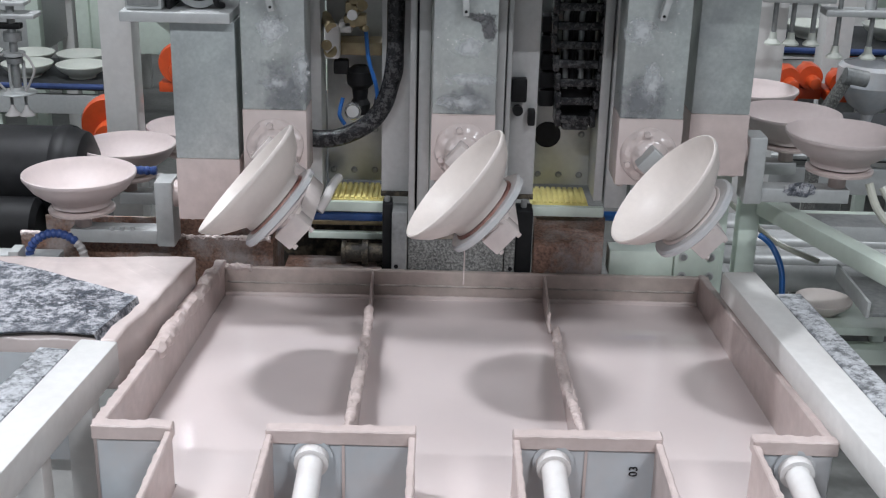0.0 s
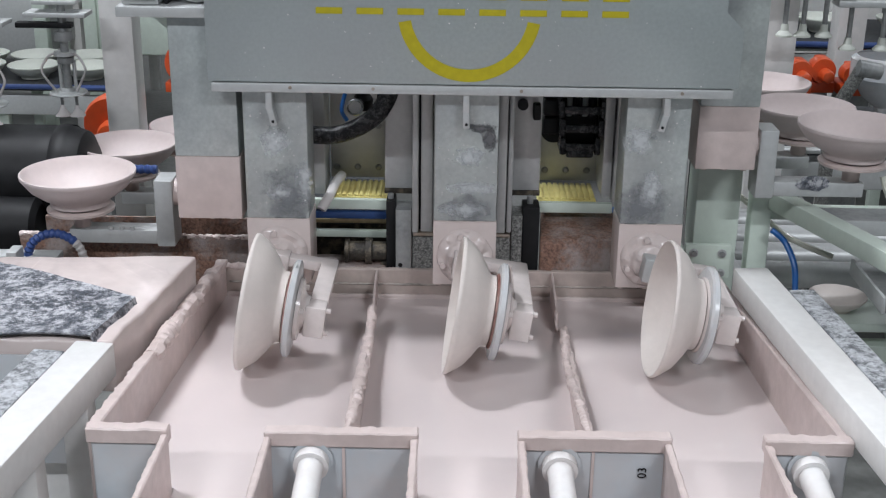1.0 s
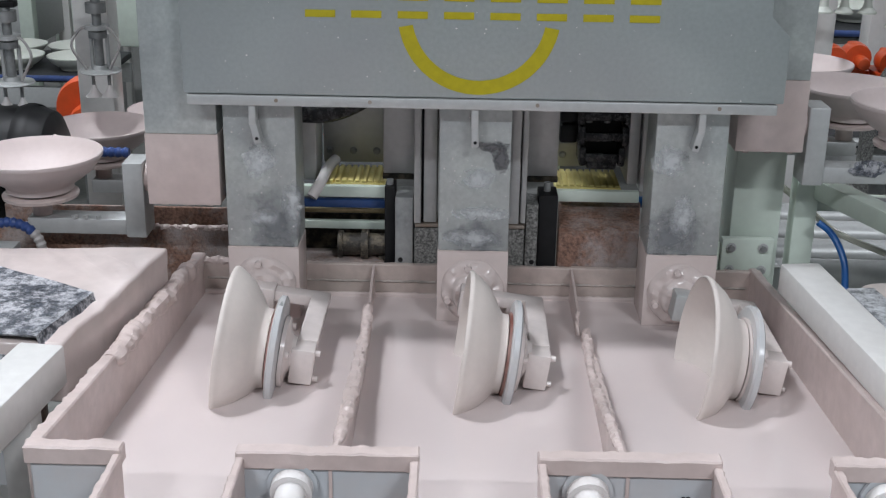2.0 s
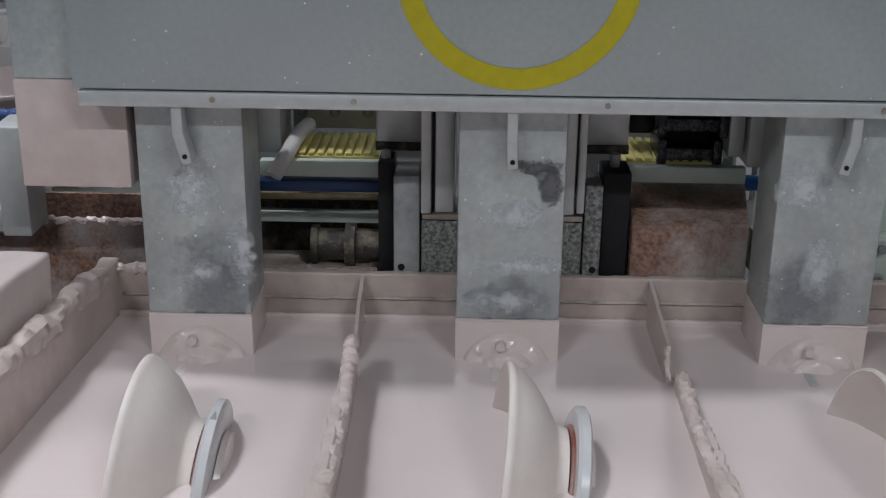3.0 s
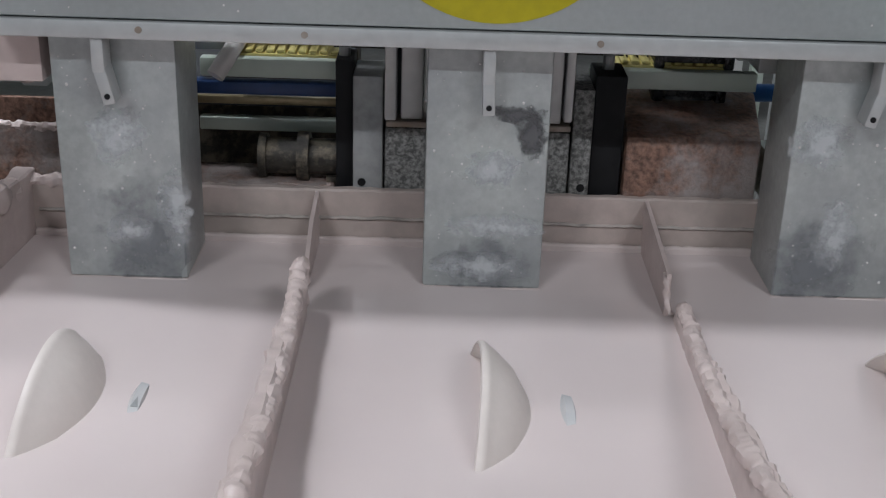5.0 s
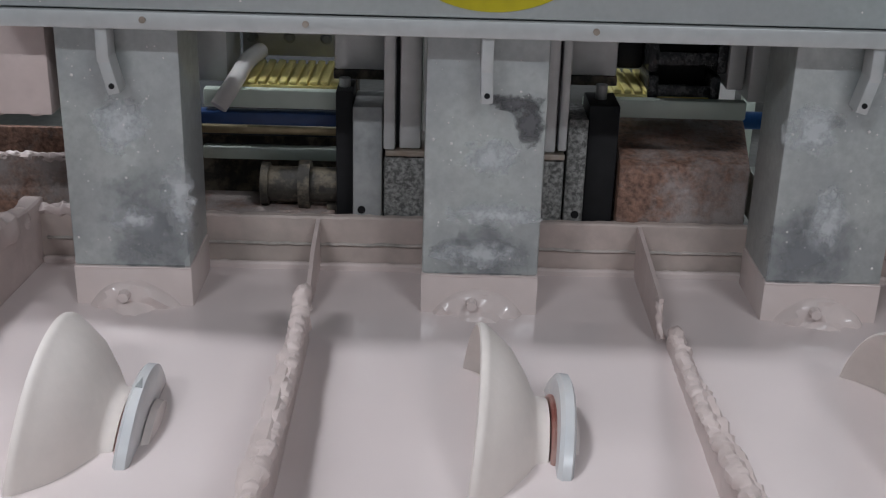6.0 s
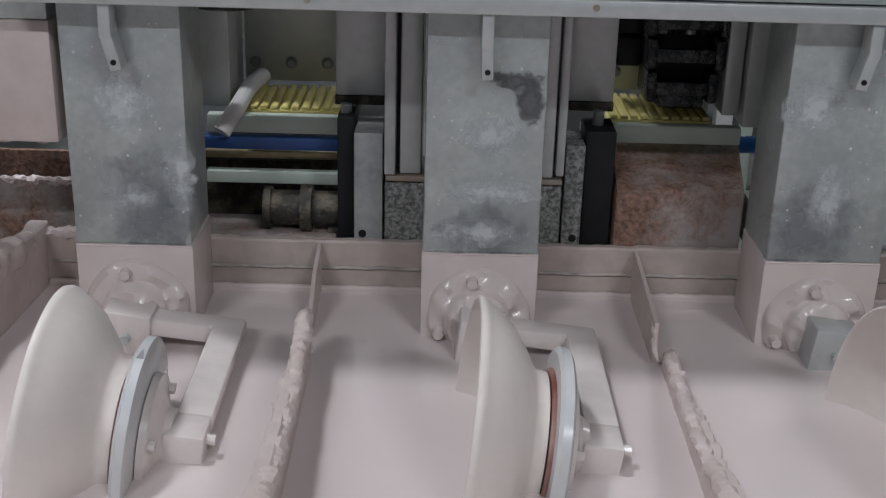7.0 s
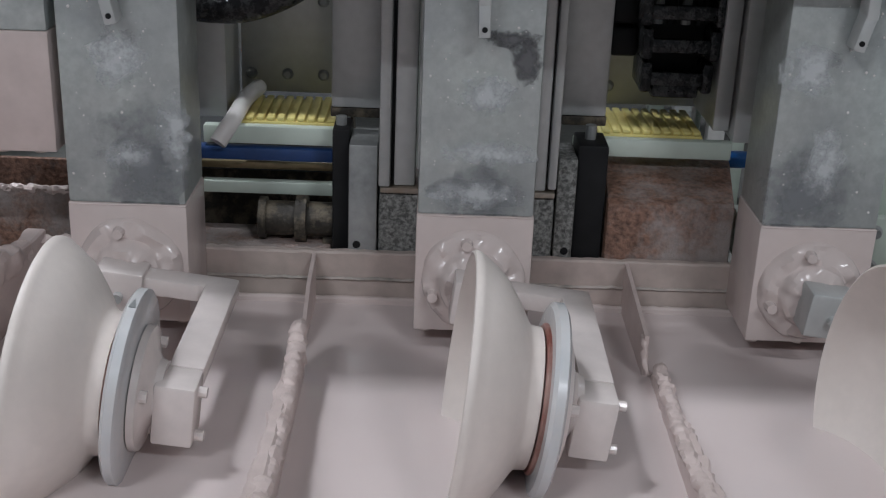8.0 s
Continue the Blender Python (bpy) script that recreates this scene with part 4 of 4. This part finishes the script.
for x in (-0.58, 0.58):
    part("corner_post", box(B(), x - 0.02, x + 0.02, 1.04, 1.08, 0, 2.30, 0.003), M_frame, roof)

# left: trough, drum, hose
tr = thing("rusty_trough", box(B(), -0.86, -0.365, 0.110, 0.118, 0.70, 0.915, 0.002), M_rust, "long rusty trough splashed with glaze", "trough")
part("back_side", box(B(), -0.86, -0.365, 0.26, 0.268, 0.70, 0.900, 0.002), M_rust, tr)
part("end_side", box(B(), -0.372, -0.365, 0.118, 0.26, 0.70, 0.905, 0.002), M_rust, tr)
part("bottom", box(B(), -0.86, -0.365, 0.110, 0.268, 0.69, 0.70), M_rust, tr)
part("leg", box(B(), -0.60, -0.56, 0.17, 0.21, 0, 0.69, 0.002), M_rust, tr)
part("leg", box(B(), -0.84, -0.80, 0.17, 0.21, 0, 0.69, 0.002), M_rust, tr)
part("rim_crust", crust([(-0.86, 0.114, 0.913), (-0.60, 0.114, 0.913), (-0.37, 0.114, 0.912)], 0.005), M_coat, tr, "crust of dried glaze on the rim")
dr = thing("black_roller", lathe(B(), [(0, 0.0), (0.075, 0.0), (0.098, 0.012), (0.108, 0.04), (0.110, 0.10), (0.110, 0.9), (0, 0.9)], 48, pose(-0.80, 0.42, 0.935, 0, -90, 0)), M_black, "large glossy black rubber roller", "roller")
part("band", lathe(B(), [(0.1105, 0.04), (0.113, 0.05), (0.113, 0.06), (0.1105, 0.07)], 48, pose(-0.80, 0.42, 0.935, 0, -90, 0)), M_black, dr)
part("stand", box(B(), -1.20, -1.10, 0.38, 0.46, 0, 0.84, 0.003), M_oldsteel, dr)
part("lower_drum", lathe(B(), [(0, 0.0), (0.055, 0.0), (0.068, 0.01), (0.070, 0.6), (0, 0.6)], 36, pose(-0.88, 0.30, 0.855, 0, -90, 0)), M_black, dr)
gb = thing("grey_bracket", box(B(), -0.98, -0.76, 0.02, 0.06, 0.862, 0.902, 0.003), M_frame, "grey steel bracket rail with bolts", "bracket")
part("plate", box(B(), -0.93, -0.90, -0.02, 0.02, 0.80, 0.935, 0.003), M_frame, gb)
part("plate", box(B(), -0.84, -0.82, -0.02, 0.02, 0.80, 0.925, 0.003), M_frame, gb)
part("leg", box(B(), -0.96, -0.93, 0.025, 0.055, 0, 0.862, 0.002), M_frame, gb)
for k in range(3):
    part("bolt", rod(B(), (-0.95 + 0.06 * k, 0.019, 0.882), (-0.95 + 0.06 * k, 0.010, 0.882), 0.008, segs=8), M_oldsteel, gb)
co = thing("coolant_hose", None, None, "jointed blue plastic nozzle hose", "hose")
for k in range(17):
    a = math.pi * (1.02 - 1.0 * k / 16)
    x, z = -0.765 + 0.052 * math.cos(a), 0.895 + 0.05 * math.sin(a)
    part("joint", lathe(B(), [(0, -0.006), (0.006, -0.006), (0.009, 0.0), (0.007, 0.006), (0, 0.006)], 12), M_orange if k == 0 else (M_bluedark if k < 13 else M_greybead), co, at=pose(x, 0.03, z, 0, 90 - math.degrees(a) + 90, 0))
lh = thing("nozzle_hose", None, None, "jointed nozzle hose behind the side arm", "hose")
for k in range(9):
    part("joint", lathe(B(), [(0, -0.007), (0.007, -0.007), (0.010, 0.0), (0.008, 0.007), (0, 0.007)], 12), M_bluedark if k < 4 else M_greybead, lh, at=pose(-0.665 + 0.013 * min(k, 4), 0.25, 1.005 - 0.014 * max(0, k - 3), 0, 90 if k < 4 else 0, 0))
sh = thing("motor_shelf", box(B(), -0.592, -0.403, -0.056, 0.13, 1.364, 1.382, 0.002), M_frame, "grey steel shelf with a drive motor on the column", "shelf")
part("motor", rod(B(), (-0.462, -0.02, 1.426), (-0.462, 0.11, 1.426), 0.042, segs=32), M_oldsteel, sh, "grey cylindrical drive motor")
part("end_cap", lathe(B(), [(0, 0.004), (0.026, 0.004), (0.030, 0.0)], 28), M_black, sh, at=pose(-0.462, -0.0205, 1.426, 90, 0, 0))
for k in range(5):
    part("fin", rod(B(), (-0.462, 0.005 + 0.022 * k, 1.426), (-0.462, 0.012 + 0.022 * k, 1.426), 0.0435, segs=32), M_dark, sh)
part("box", box(B(), -0.585, -0.522, -0.04, 0.10, 1.3825, 1.50, 0.003), M_frame, sh)
part("box_lid", box(B(), -0.580, -0.527, -0.044, -0.0405, 1.390, 1.495, 0.001), M_oldsteel, sh)
part("rib", box(B(), -0.516, -0.508, -0.03, 0.09, 1.3825, 1.48, 0.002), M_black, sh)
part("cable", tube(B(), [(-0.415, -0.03, 1.50), (-0.418, -0.035, 1.44), (-0.430, -0.03, 1.40), (-0.425, 0.0, 1.386)], 0.006, 10), M_black, sh)
part("gusset", prism(B(), [(0, 0), (0.06, 0), (0.06, -0.05)], -0.004, 0.004, 0.001, pose(-0.575, 0.05, 1.3635, 90, 0, 0)), M_mint, sh)

# ---- right: frames and rollers ----
rf = thing("support_stand", box(B(), -0.022, 0.016, -0.75, 0.0, -0.036, 0, 0.003, m=pose(0.612, 0.21, 0.998, 0, 0, 20)), M_mint, "pale green square tube frame", "frame")
part("post", box(B(), 0.565, 0.605, 0.19, 0.23, 0, 0.999, 0.003), M_mint, rf)
part("post", box(B(), 0.845, 0.885, -0.46, -0.42, 0, 0.947, 0.003), M_mint, rf)
part("cross_rail", box(B(), 0.60, 1.4, 0.205, 0.235, 0.935, 0.96, 0.003), M_mint, rf)
part("low_rail", box(B(), 0.60, 1.4, 0.05, 0.09, 0.70, 0.735, 0.003), M_mint, rf)
trr = thing("metal_tray", box(B(), 0.66, 1.10, 0.05, 0.19, 0.962, 0.968, 0.001), M_oldsteel, "shallow grey metal tray wet with glaze", "tray")
part("lip", box(B(), 0.66, 1.10, 0.044, 0.050, 0.962, 0.990, 0.001), M_frame, trr)
part("lip", box(B(), 0.654, 0.660, 0.044, 0.19, 0.962, 0.990, 0.001), M_frame, trr)
tr2 = thing("metal_tray", box(B(), 0.72, 1.2, -0.16, 0.02, 0.895, 0.901, 0.001), M_oldsteel, "shallow grey metal tray wet with glaze", "tray")
part("lip", box(B(), 0.714, 0.720, -0.166, 0.02, 0.895, 0.925, 0.001), M_frame, tr2)
rc = thing("roller_conveyor", box(B(), 0.585, 0.60, 0.36, 0.84, 0.70, 0.77, 0.002), M_frame, "grey roller conveyor beside the machine", "conveyor")
part("leg", box(B(), 0.585, 0.615, 0.76, 0.80, 0, 0.70, 0.002), M_frame, rc)
part("leg", box(B(), 1.47, 1.50, 0.76, 0.80, 0, 0.70, 0.002), M_frame, rc)
part("side", box(B(), 1.50, 1.515, 0.36, 0.84, 0.70, 0.77, 0.002), M_frame, rc)
for k in range(4):
    part("roller", rod(B(), (0.60, 0.42 + 0.12 * k, 0.735), (1.5, 0.42 + 0.12 * k, 0.735), 0.030, segs=20), M_frame, rc)
sb = new("bowl", bowl_small)
sb.matrix_basis = pose(0.726, 0.10, 0.795)
tagged(sb, "small cream dish resting on a grey shelf", "bowl")
sv = thing("side_shelf", box(B(), 0.655, 0.86, 0.03, 0.17, 0.772, 0.7900, 0.003), M_mint, "small pale grey shelf plate", "shelf")
part("bracket", box(B(), 0.70, 0.74, 0.052, 0.09, 0.735, 0.772), M_mint, sv)
thing("air_hose", tube(B(), [(0.60, 0.16, 0.93), (0.625, 0.15, 0.91), (0.64, 0.12, 0.875), (0.642, 0.10, 0.83), (0.64, 0.08, 0.79), (0.63, 0.06, 0.7)], 0.006, 10), M_bluepipe, "thin blue air hose", "hose")
thing("clear_hose", tube(B(), [(0.80, 0.08, 1.06), (0.83, 0.06, 1.02), (0.90, 0.04, 0.985), (1.0, 0.03, 0.975)], 0.008, 10), M_hose, "yellowed clear plastic hose", "hose")
thing("clear_hose", tube(B(), [(0.77, 0.07, 1.07), (0.79, 0.05, 1.02), (0.84, 0.03, 0.98), (0.95, 0.0, 0.955)], 0.008, 10), M_hose, "yellowed clear plastic hose", "hose")
thing("clear_hose", tube(B(), [(0.56, 0.28, 0.96), (0.60, 0.26, 0.93), (0.66, 0.24, 0.885), (0.74, 0.2, 0.86)], 0.006, 10), M_hose, "yellowed clear plastic hose", "hose")
# floor clutter at the left, below the beam
thing("corrugated_hose", tube(B(), [(-1.1, -0.2, 0.33), (-0.92, -0.22, 0.36), (-0.78, -0.22, 0.36), (-0.66, -0.15, 0.38), (-0.58, -0.05, 0.34)], 0.035, 16, 14, 0.5), M_pvc, "pale corrugated hose under the beam", "hose")
pl = thing("cable", tube(B(), [(-0.60, -0.46, 0.80), (-0.57, -0.50, 0.74), (-0.53, -0.56, 0.68), (-0.50, -0.62, 0.66)], 0.004, 8), M_hose, "thin pale cable hanging under the beam", "cable")
thing("floor_tub", box(B(), -1.0, -0.62, -0.30, 0.0, 0.0, 0.30, 0.02), M_dark, "dark plastic tub on the floor", "tub")

# ---- the hall beyond ----
def post(x, y, w, z1, mat, label):
    return thing("steel_post", box(B(), x - w / 2, x + w / 2, y - w / 2, y + w / 2, 0, z1, 0.003), mat, label, "post", "posts of the line")


post(-0.796, 0.70, 0.074, 2.6, M_white, "white painted square steel post")
post(0.765, 0.95, 0.094, 2.6, M_white, "white painted square steel post")
post(-1.60, 1.7, 0.10, 2.6, M_mint, "pale green painted square steel post")
post(1.62, 1.9, 0.10, 2.6, M_mint, "pale green painted square steel post")
post(1.25, 1.9, 0.09, 2.6, M_white, "white painted square steel post")


def gripper(mat):
    """A hanging suction head; its disc lies near the origin."""
    g = thing("suction_gripper", rod(B(), (0, 0, 0.022), (0, 0, 3.4), 0.009, segs=16), M_oldsteel, "steel suction gripper travelling over the line", "gripper", "suction grippers")
    part("disc", lathe(B(), [(0, 0), (0.040, 0), (0.042, 0.002), (0.040, 0.005), (0.016, 0.006), (0.014, 0.014), (0, 0.014)], 32, pose(0, 0, 0.026)), M_frame, g)
    part("collar", rod(B(), (0, 0, 0.095), (0, 0, 0.108), 0.018, segs=20), M_oldsteel, g)
    part("collar", rod(B(), (0, 0, 0.112), (0, 0, 0.120), 0.024, segs=20), M_frame, g)
    part("collar", rod(B(), (0, 0, 0.145), (0, 0, 0.165), 0.020, segs=20), M_oldsteel, g)
    part("block", box(B(), -0.100, 0.022, -0.012, 0.012, 0.172, 0.184, 0.002), M_black, g)
    part("plate", box(B(), -0.075, 0.060, -0.030, 0.030, 0.198, 0.208, 0.002), M_frame, g)
    part("plate", box(B(), -0.055, 0.040, -0.026, 0.026, 0.225, 0.234, 0.002), M_frame, g)
    for sx in (-0.016, 0.016):
        part("guide_rod", rod(B(), (sx, 0.006, 0.030), (sx, 0.006, 0.10), 0.004, segs=10), M_frame, g)
        part("spring_rod", rod(B(), (sx, 0, 0.026), (sx, 0, -0.014), 0.0035, segs=10), M_oldsteel, g)
        part("cup", lathe(B(), [(0.004, 0.016), (0.006, 0.008), (0.012, -0.002), (0.018, -0.008)], 18, pose(sx, 0, -0.016)), mat, g)
        part("air_line", tube(B(), [(sx * 1.4, -0.012, 0.034), (sx * 2.4, -0.02, 0.06), (sx * 3.0, -0.02, 0.085), (sx * 2.0, -0.012, 0.112), (sx * 0.8, -0.006, 0.118)], 0.0028, 8), M_greybead, g)
    return g


grippers = [gripper(M_pvc), gripper(M_pvc)]


def cup_row(xs, y, z, label="row of beige suction cups on steel rods"):
    g = thing("cup_gripper", box(B(), xs[0] - 0.04, xs[-1] + 0.04, y - 0.03, y + 0.03, z + 0.10, z + 0.115, 0.002), M_frame, label, "gripper", "suction heads")
    for x in xs:
        part("rod", rod(B(), (x, y, z + 0.02), (x, y, z + 0.16), 0.006, segs=10), M_oldsteel, g)
        part("cup", lathe(B(), [(0, 0.026), (0.008, 0.026), (0.010, 0.010), (0.020, 0.0), (0.020, -0.004), (0, -0.004)], 18, pose(x, y, z)), M_bisque, g)
    part("hanger", rod(B(), ((xs[0] + xs[-1]) / 2, y, z + 0.11), ((xs[0] + xs[-1]) / 2, y, 4.6), 0.012, segs=12), M_frame, g)
    return g


cup_row((0.752, 0.795, 0.845), 0.80, 1.195)
cup_row((0.905, 0.985, 1.045), 0.80, 1.165)
cup_row((-1.30, -1.22), 0.85, 1.02)


def motor(x, y, z, r):
    m = thing("orange_motor", lathe(B(), [(0, 0), (r * 0.7, 0), (r, 0.02), (r, 0.05), (r * 0.92, 0.07), (0, 0.07)], 32, pose(x, y, z, 90, 0, 0)), M_orange, "bright orange gear motor", "motor", "orange motors")
    part("cap", lathe(B(), [(0, 0.05), (r * 0.42, 0.045), (r * 0.5, 0.03), (r * 0.5, 0), (0, 0)], 24, pose(x + r * 0.1, y - 0.07, z - r * 0.25, 90, 0, 0)), M_orange, m)
    part("terminal_box", box(B(), x - r * 0.2, x + r * 0.7, y - 0.05, y + 0.03, z + r * 0.35, z + r * 0.8, 0.006), M_orange, m)
    part("foot", box(B(), x - r, x + r, y - 0.06, y + 0.06, z - r - 0.03, z - r * 0.9, 0.004), M_orange, m)
    part("stand", box(B(), x - 0.03, x + 0.03, y - 0.03, y + 0.03, 0, z - r - 0.03), M_oldsteel, m)
    return m


motor(-0.890, 0.95, 0.925, 0.075)
motor(-0.70, 1.25, 0.87, 0.06)
motor(1.01, 1.60, 0.945, 0.040)
motor(1.09, 1.64, 0.945, 0.040)
motor(1.17, 1.60, 0.940, 0.034)
motor(-1.05, 2.5, 0.75, 0.08)
motor(1.55, 2.6, 0.8, 0.08)


def line(x0, x1, y, z, depth, belt):
    c = thing("conveyor_line", box(B(), x0, x1, y, y + depth, z - 0.03, z - 0.004, 0.003), M_belt, "factory conveyor with a blue edged belt", "conveyor", "conveyor lines")
    part("edge", tube(B(), [(x0, y - 0.004, z - 0.012), ((x0 + x1) / 2, y - 0.004, z - 0.012), (x1, y - 0.004, z - 0.012)], 0.011, 10), belt, c)
    part("side_frame", box(B(), x0, x1, y + 0.005, y + 0.03, z - 0.13, z - 0.05, 0.003), M_frame, c)
    part("side_frame", box(B(), x0, x1, y + depth - 0.03, y + depth - 0.005, z - 0.13, z - 0.05, 0.003), M_frame, c)
    k = 0
    while x0 + 0.1 + k * 0.6 < x1:
        for yy in (y + 0.03, y + depth - 0.07):
            part("leg", box(B(), x0 + 0.1 + k * 0.6, x0 + 0.14 + k * 0.6, yy, yy + 0.04, 0, z - 0.13, 0.002), M_mint, c)
        k += 1
    return c


line(-3.8, -1.42, 2.72, 0.600, 0.5, M_bluedark)
line(0.75, 3.4, 1.25, 0.80, 0.5, M_frame)
line(0.85, 3.6, 2.3, 0.90, 0.5, M_bluedark)
line(-0.9, 4.0, 3.6, 0.95, 0.5, M_bluedark)
rnd = random.Random(5)
for r in range(2):
    for k in range(8):
        b = new("bowl", bowl_white)
        b.matrix_basis = pose(-1.54 - 0.225 * k - 0.06 * (r % 2) - rnd.uniform(0, 0.01), 2.86 + 0.215 * r, 0.6015)
        tagged(b, "unglazed white bowl waiting on the conveyor", "bowl", "bowls on the far conveyor")
for k in range(7):
    b = new("bowl", bowl_white)
    b.matrix_basis = pose(1.05 + 0.3 * k, 2.5, 0.9065)
    tagged(b, "unglazed white bowl waiting on the conveyor", "bowl", "bowls on the far conveyor")
fu = thing("feed_hopper", lathe(B(), [(0.012, 0), (0.02, 0.03), (0.06, 0.06), (0.085, 0.10), (0.10, 0.12), (0.10, 0.17), (0.085, 0.18)], 32, pose(1.20, 1.35, 0.86)), M_disc, "grey plastic feed hopper", "hopper")
part("stem", rod(B(), (1.20, 1.35, 0.80), (1.20, 1.35, 0.865), 0.010, segs=12), M_oldsteel, fu)
st = thing("feeder_lever", rod(B(), (0.985, 1.1, 0.93), (1.045, 1.1, 1.05), 0.018, segs=16), M_dark, "dark tilted steel arm", "machine arm")
part("head", rod(B(), (1.03, 1.08, 1.06), (1.09, 1.08, 1.05), 0.022, segs=16), M_oldsteel, st)
part("stand", box(B(), 0.97, 1.0, 1.085, 1.115, 0, 0.94), M_dark, st)

# rows of line machines further off
def far_machine(x, y, w, h, seed):
    q = random.Random(seed)
    m = thing("line_machine", box(B(), x - w / 2, x + w / 2, y, y + 0.5, 0.55, 0.85, 0.01), q.choice((M_mint, M_oldsteel, M_white, M_frame)), "open framed line machine with boxes and pipes", "machine", "line machines")
    for sx in (-1, 1):
        for dy in (0, 0.5):
            part("post", box(B(), x + sx * w / 2 - 0.03, x + sx * w / 2 + 0.03, y + dy - 0.03, y + dy + 0.03, 0, h, 0.003), q.choice((M_mint, M_white, M_frame)), m)
    for z in (1.02, 1.28, h - 0.06):
        part("rail", box(B(), x - w / 2, x + w / 2, y - 0.028, y + 0.02, z, z + q.uniform(0.03, 0.06), 0.003), q.choice((M_frame, M_white, M_bluedark, M_mint)), m)
    for k in range(9):
        a, b, z = q.uniform(-w / 2, w / 2), q.uniform(0.03, 0.12), q.uniform(0.86, h)
        part("unit", box(B(), x + a - b, x + a + b, y + 0.05, y + 0.05 + b, z - b * q.uniform(0.4, 1), z + b * 0.6, 0.008), q.choice((M_bluedark, M_white, M_oldsteel, M_black, M_frame, M_bluedark, M_orange if k == 0 else M_white)), m)
    for k in range(5):
        a = q.uniform(-w / 2, w / 2)
        part("pipe", rod(B(), (x + a, y - 0.04, q.uniform(0.85, 1.0)), (x + a + q.uniform(-0.1, 0.1), y - 0.04, q.uniform(1.1, h)), q.uniform(0.006, 0.02), segs=10), q.choice((M_oldsteel, M_black, M_frame, M_hose)), m)
    return m


k = 0
for y in (2.9, 4.6, 6.8):
    for x in (-3.4, -2.3, -1.35, -0.45, 0.45, 1.35, 2.3, 3.4):
        far_machine(x * (1 + 0.06 * (y - 2.9)), y + 0.1 * (k % 3) + (0.45 if y < 3 and x < -1 else 0.0), 0.75, 1.7 + 0.2 * (k % 2), 40 + k)
        k += 1
for lx, ly, w in ((-1.45, 0.12, 0.5), (-0.98, 0.80, 0.5), (-1.71, 5.81, 0.4), (1.90, 5.48, 0.4), (-2.0, -4.0, 1.3), (2.0, -4.0, 1.3), (-3.6, 1.6, 1.3), (3.6, 1.6, 1.3), (-4.2, 5.5, 1.3), (4.2, 5.5, 1.3), (0.0, 10.0, 1.3)):
    thing("ceiling_lamp", box(B(), lx - w / 2, lx + w / 2, ly - 0.08, ly + 0.08, 4.42, 4.60, 0.004), M_white, "white tube lamp under the ceiling", "lamp", "ceiling lamps")

# a thread of glaze running off the middle bowl
drip = thing("glaze_thread", lathe(B(), [(0, 0), (0.0012, 0.0), (0.0009, 0.06), (0.0013, 0.115), (0.0022, 0.125), (0, 0.127)], 10), M_glaze, "thin thread of glaze running off a bowl", "glaze drip")


def lift(t):
    """Height of the columns' glaze mark at a time."""
    K = ((0, 1.213), (0.25, 1.184), (0.5, 1.147), (0.75, 1.072), (1.0, 1.008), (1.25, 0.985), (1.5, 0.974), (1.7, 0.961), (2.8, 0.879), (3.0, 0.864), (3.5, 0.826), (4.0, 0.816), (4.5, 0.815), (4.7, 0.8135), (5.2, 0.820), (5.8, 0.846), (6.0, 0.857), (6.5, 0.881), (7.0, 0.905), (7.5, 0.931), (8.0, 0.957))
    for (a, u), (b, v) in zip(K, K[1:]):
        if t <= b:
            return u + (v - u) * (t - a) / (b - a)
    return K[-1][1]


def swing(t):
    """Tilt of the arms: 0 lays the bowls' axes level."""
    K = ((0, 41.5), (0.1, 33), (0.2, 22.5), (0.3, 14), (0.4, 11), (0.5, 10), (0.7, 9), (1.0, 8.5), (1.7, 7.8), (3.0, 7), (8, 6.5))
    for (a, u), (b, v) in zip(K, K[1:]):
        if t <= b:
            return u + (v - u) * (t - a) / (b - a)
    return K[-1][1]


def motions():
    times = [i / 10 for i in range(81)]
    walk(carriage, [(t, pose(0, 0, lift(t))) for t in times])
    for (cx, arm), bowl in zip(arms, bowls):
        def hinge(t):
            return pose(cx, CY0, PIVOT, 0, swing(t), 0)
        walk(arm, [(t, hinge(t)) for t in times])
        walk(bowl, [(t, pose(0, 0, lift(t)) @ hinge(t) @ BOWL_AT) for t in times])
    walk(chain, [(t, pose(-0.008, -0.082, float(np.interp(lift(t), (0.813, 0.826, 0.881, 0.957, 0.974, 1.213), (0.940, 0.948, 0.990, 1.031, 1.062, 1.139))))) for t in times])
    # the grippers travel along the line behind the machine
    for g, dx, y in ((grippers[0], 0.0, 0.55), (grippers[1], -0.135, 0.43)):
        walk(g, [(t, pose(x + dx, y, 1.060)) for t, x in ((0, -0.994), (0.3, -0.981), (0.6, -0.948), (0.9, -0.900), (1.2, -0.842), (1.5, -0.790), (1.8, -0.760), (2.2, -0.745), (8, -0.745))])
    walk(drip, [(0, pose(0.005, -0.225, 0.965)), (0.1, pose(0.005, -0.225, 0.925)), (0.2, pose(0.005, -0.225, 0.86)), (0.3, pose(0.005, -0.225, 0.75)), (0.5, pose(0.005, -0.225, 0.66)), (8, pose(0.005, -0.225, 0.66))])


motions()
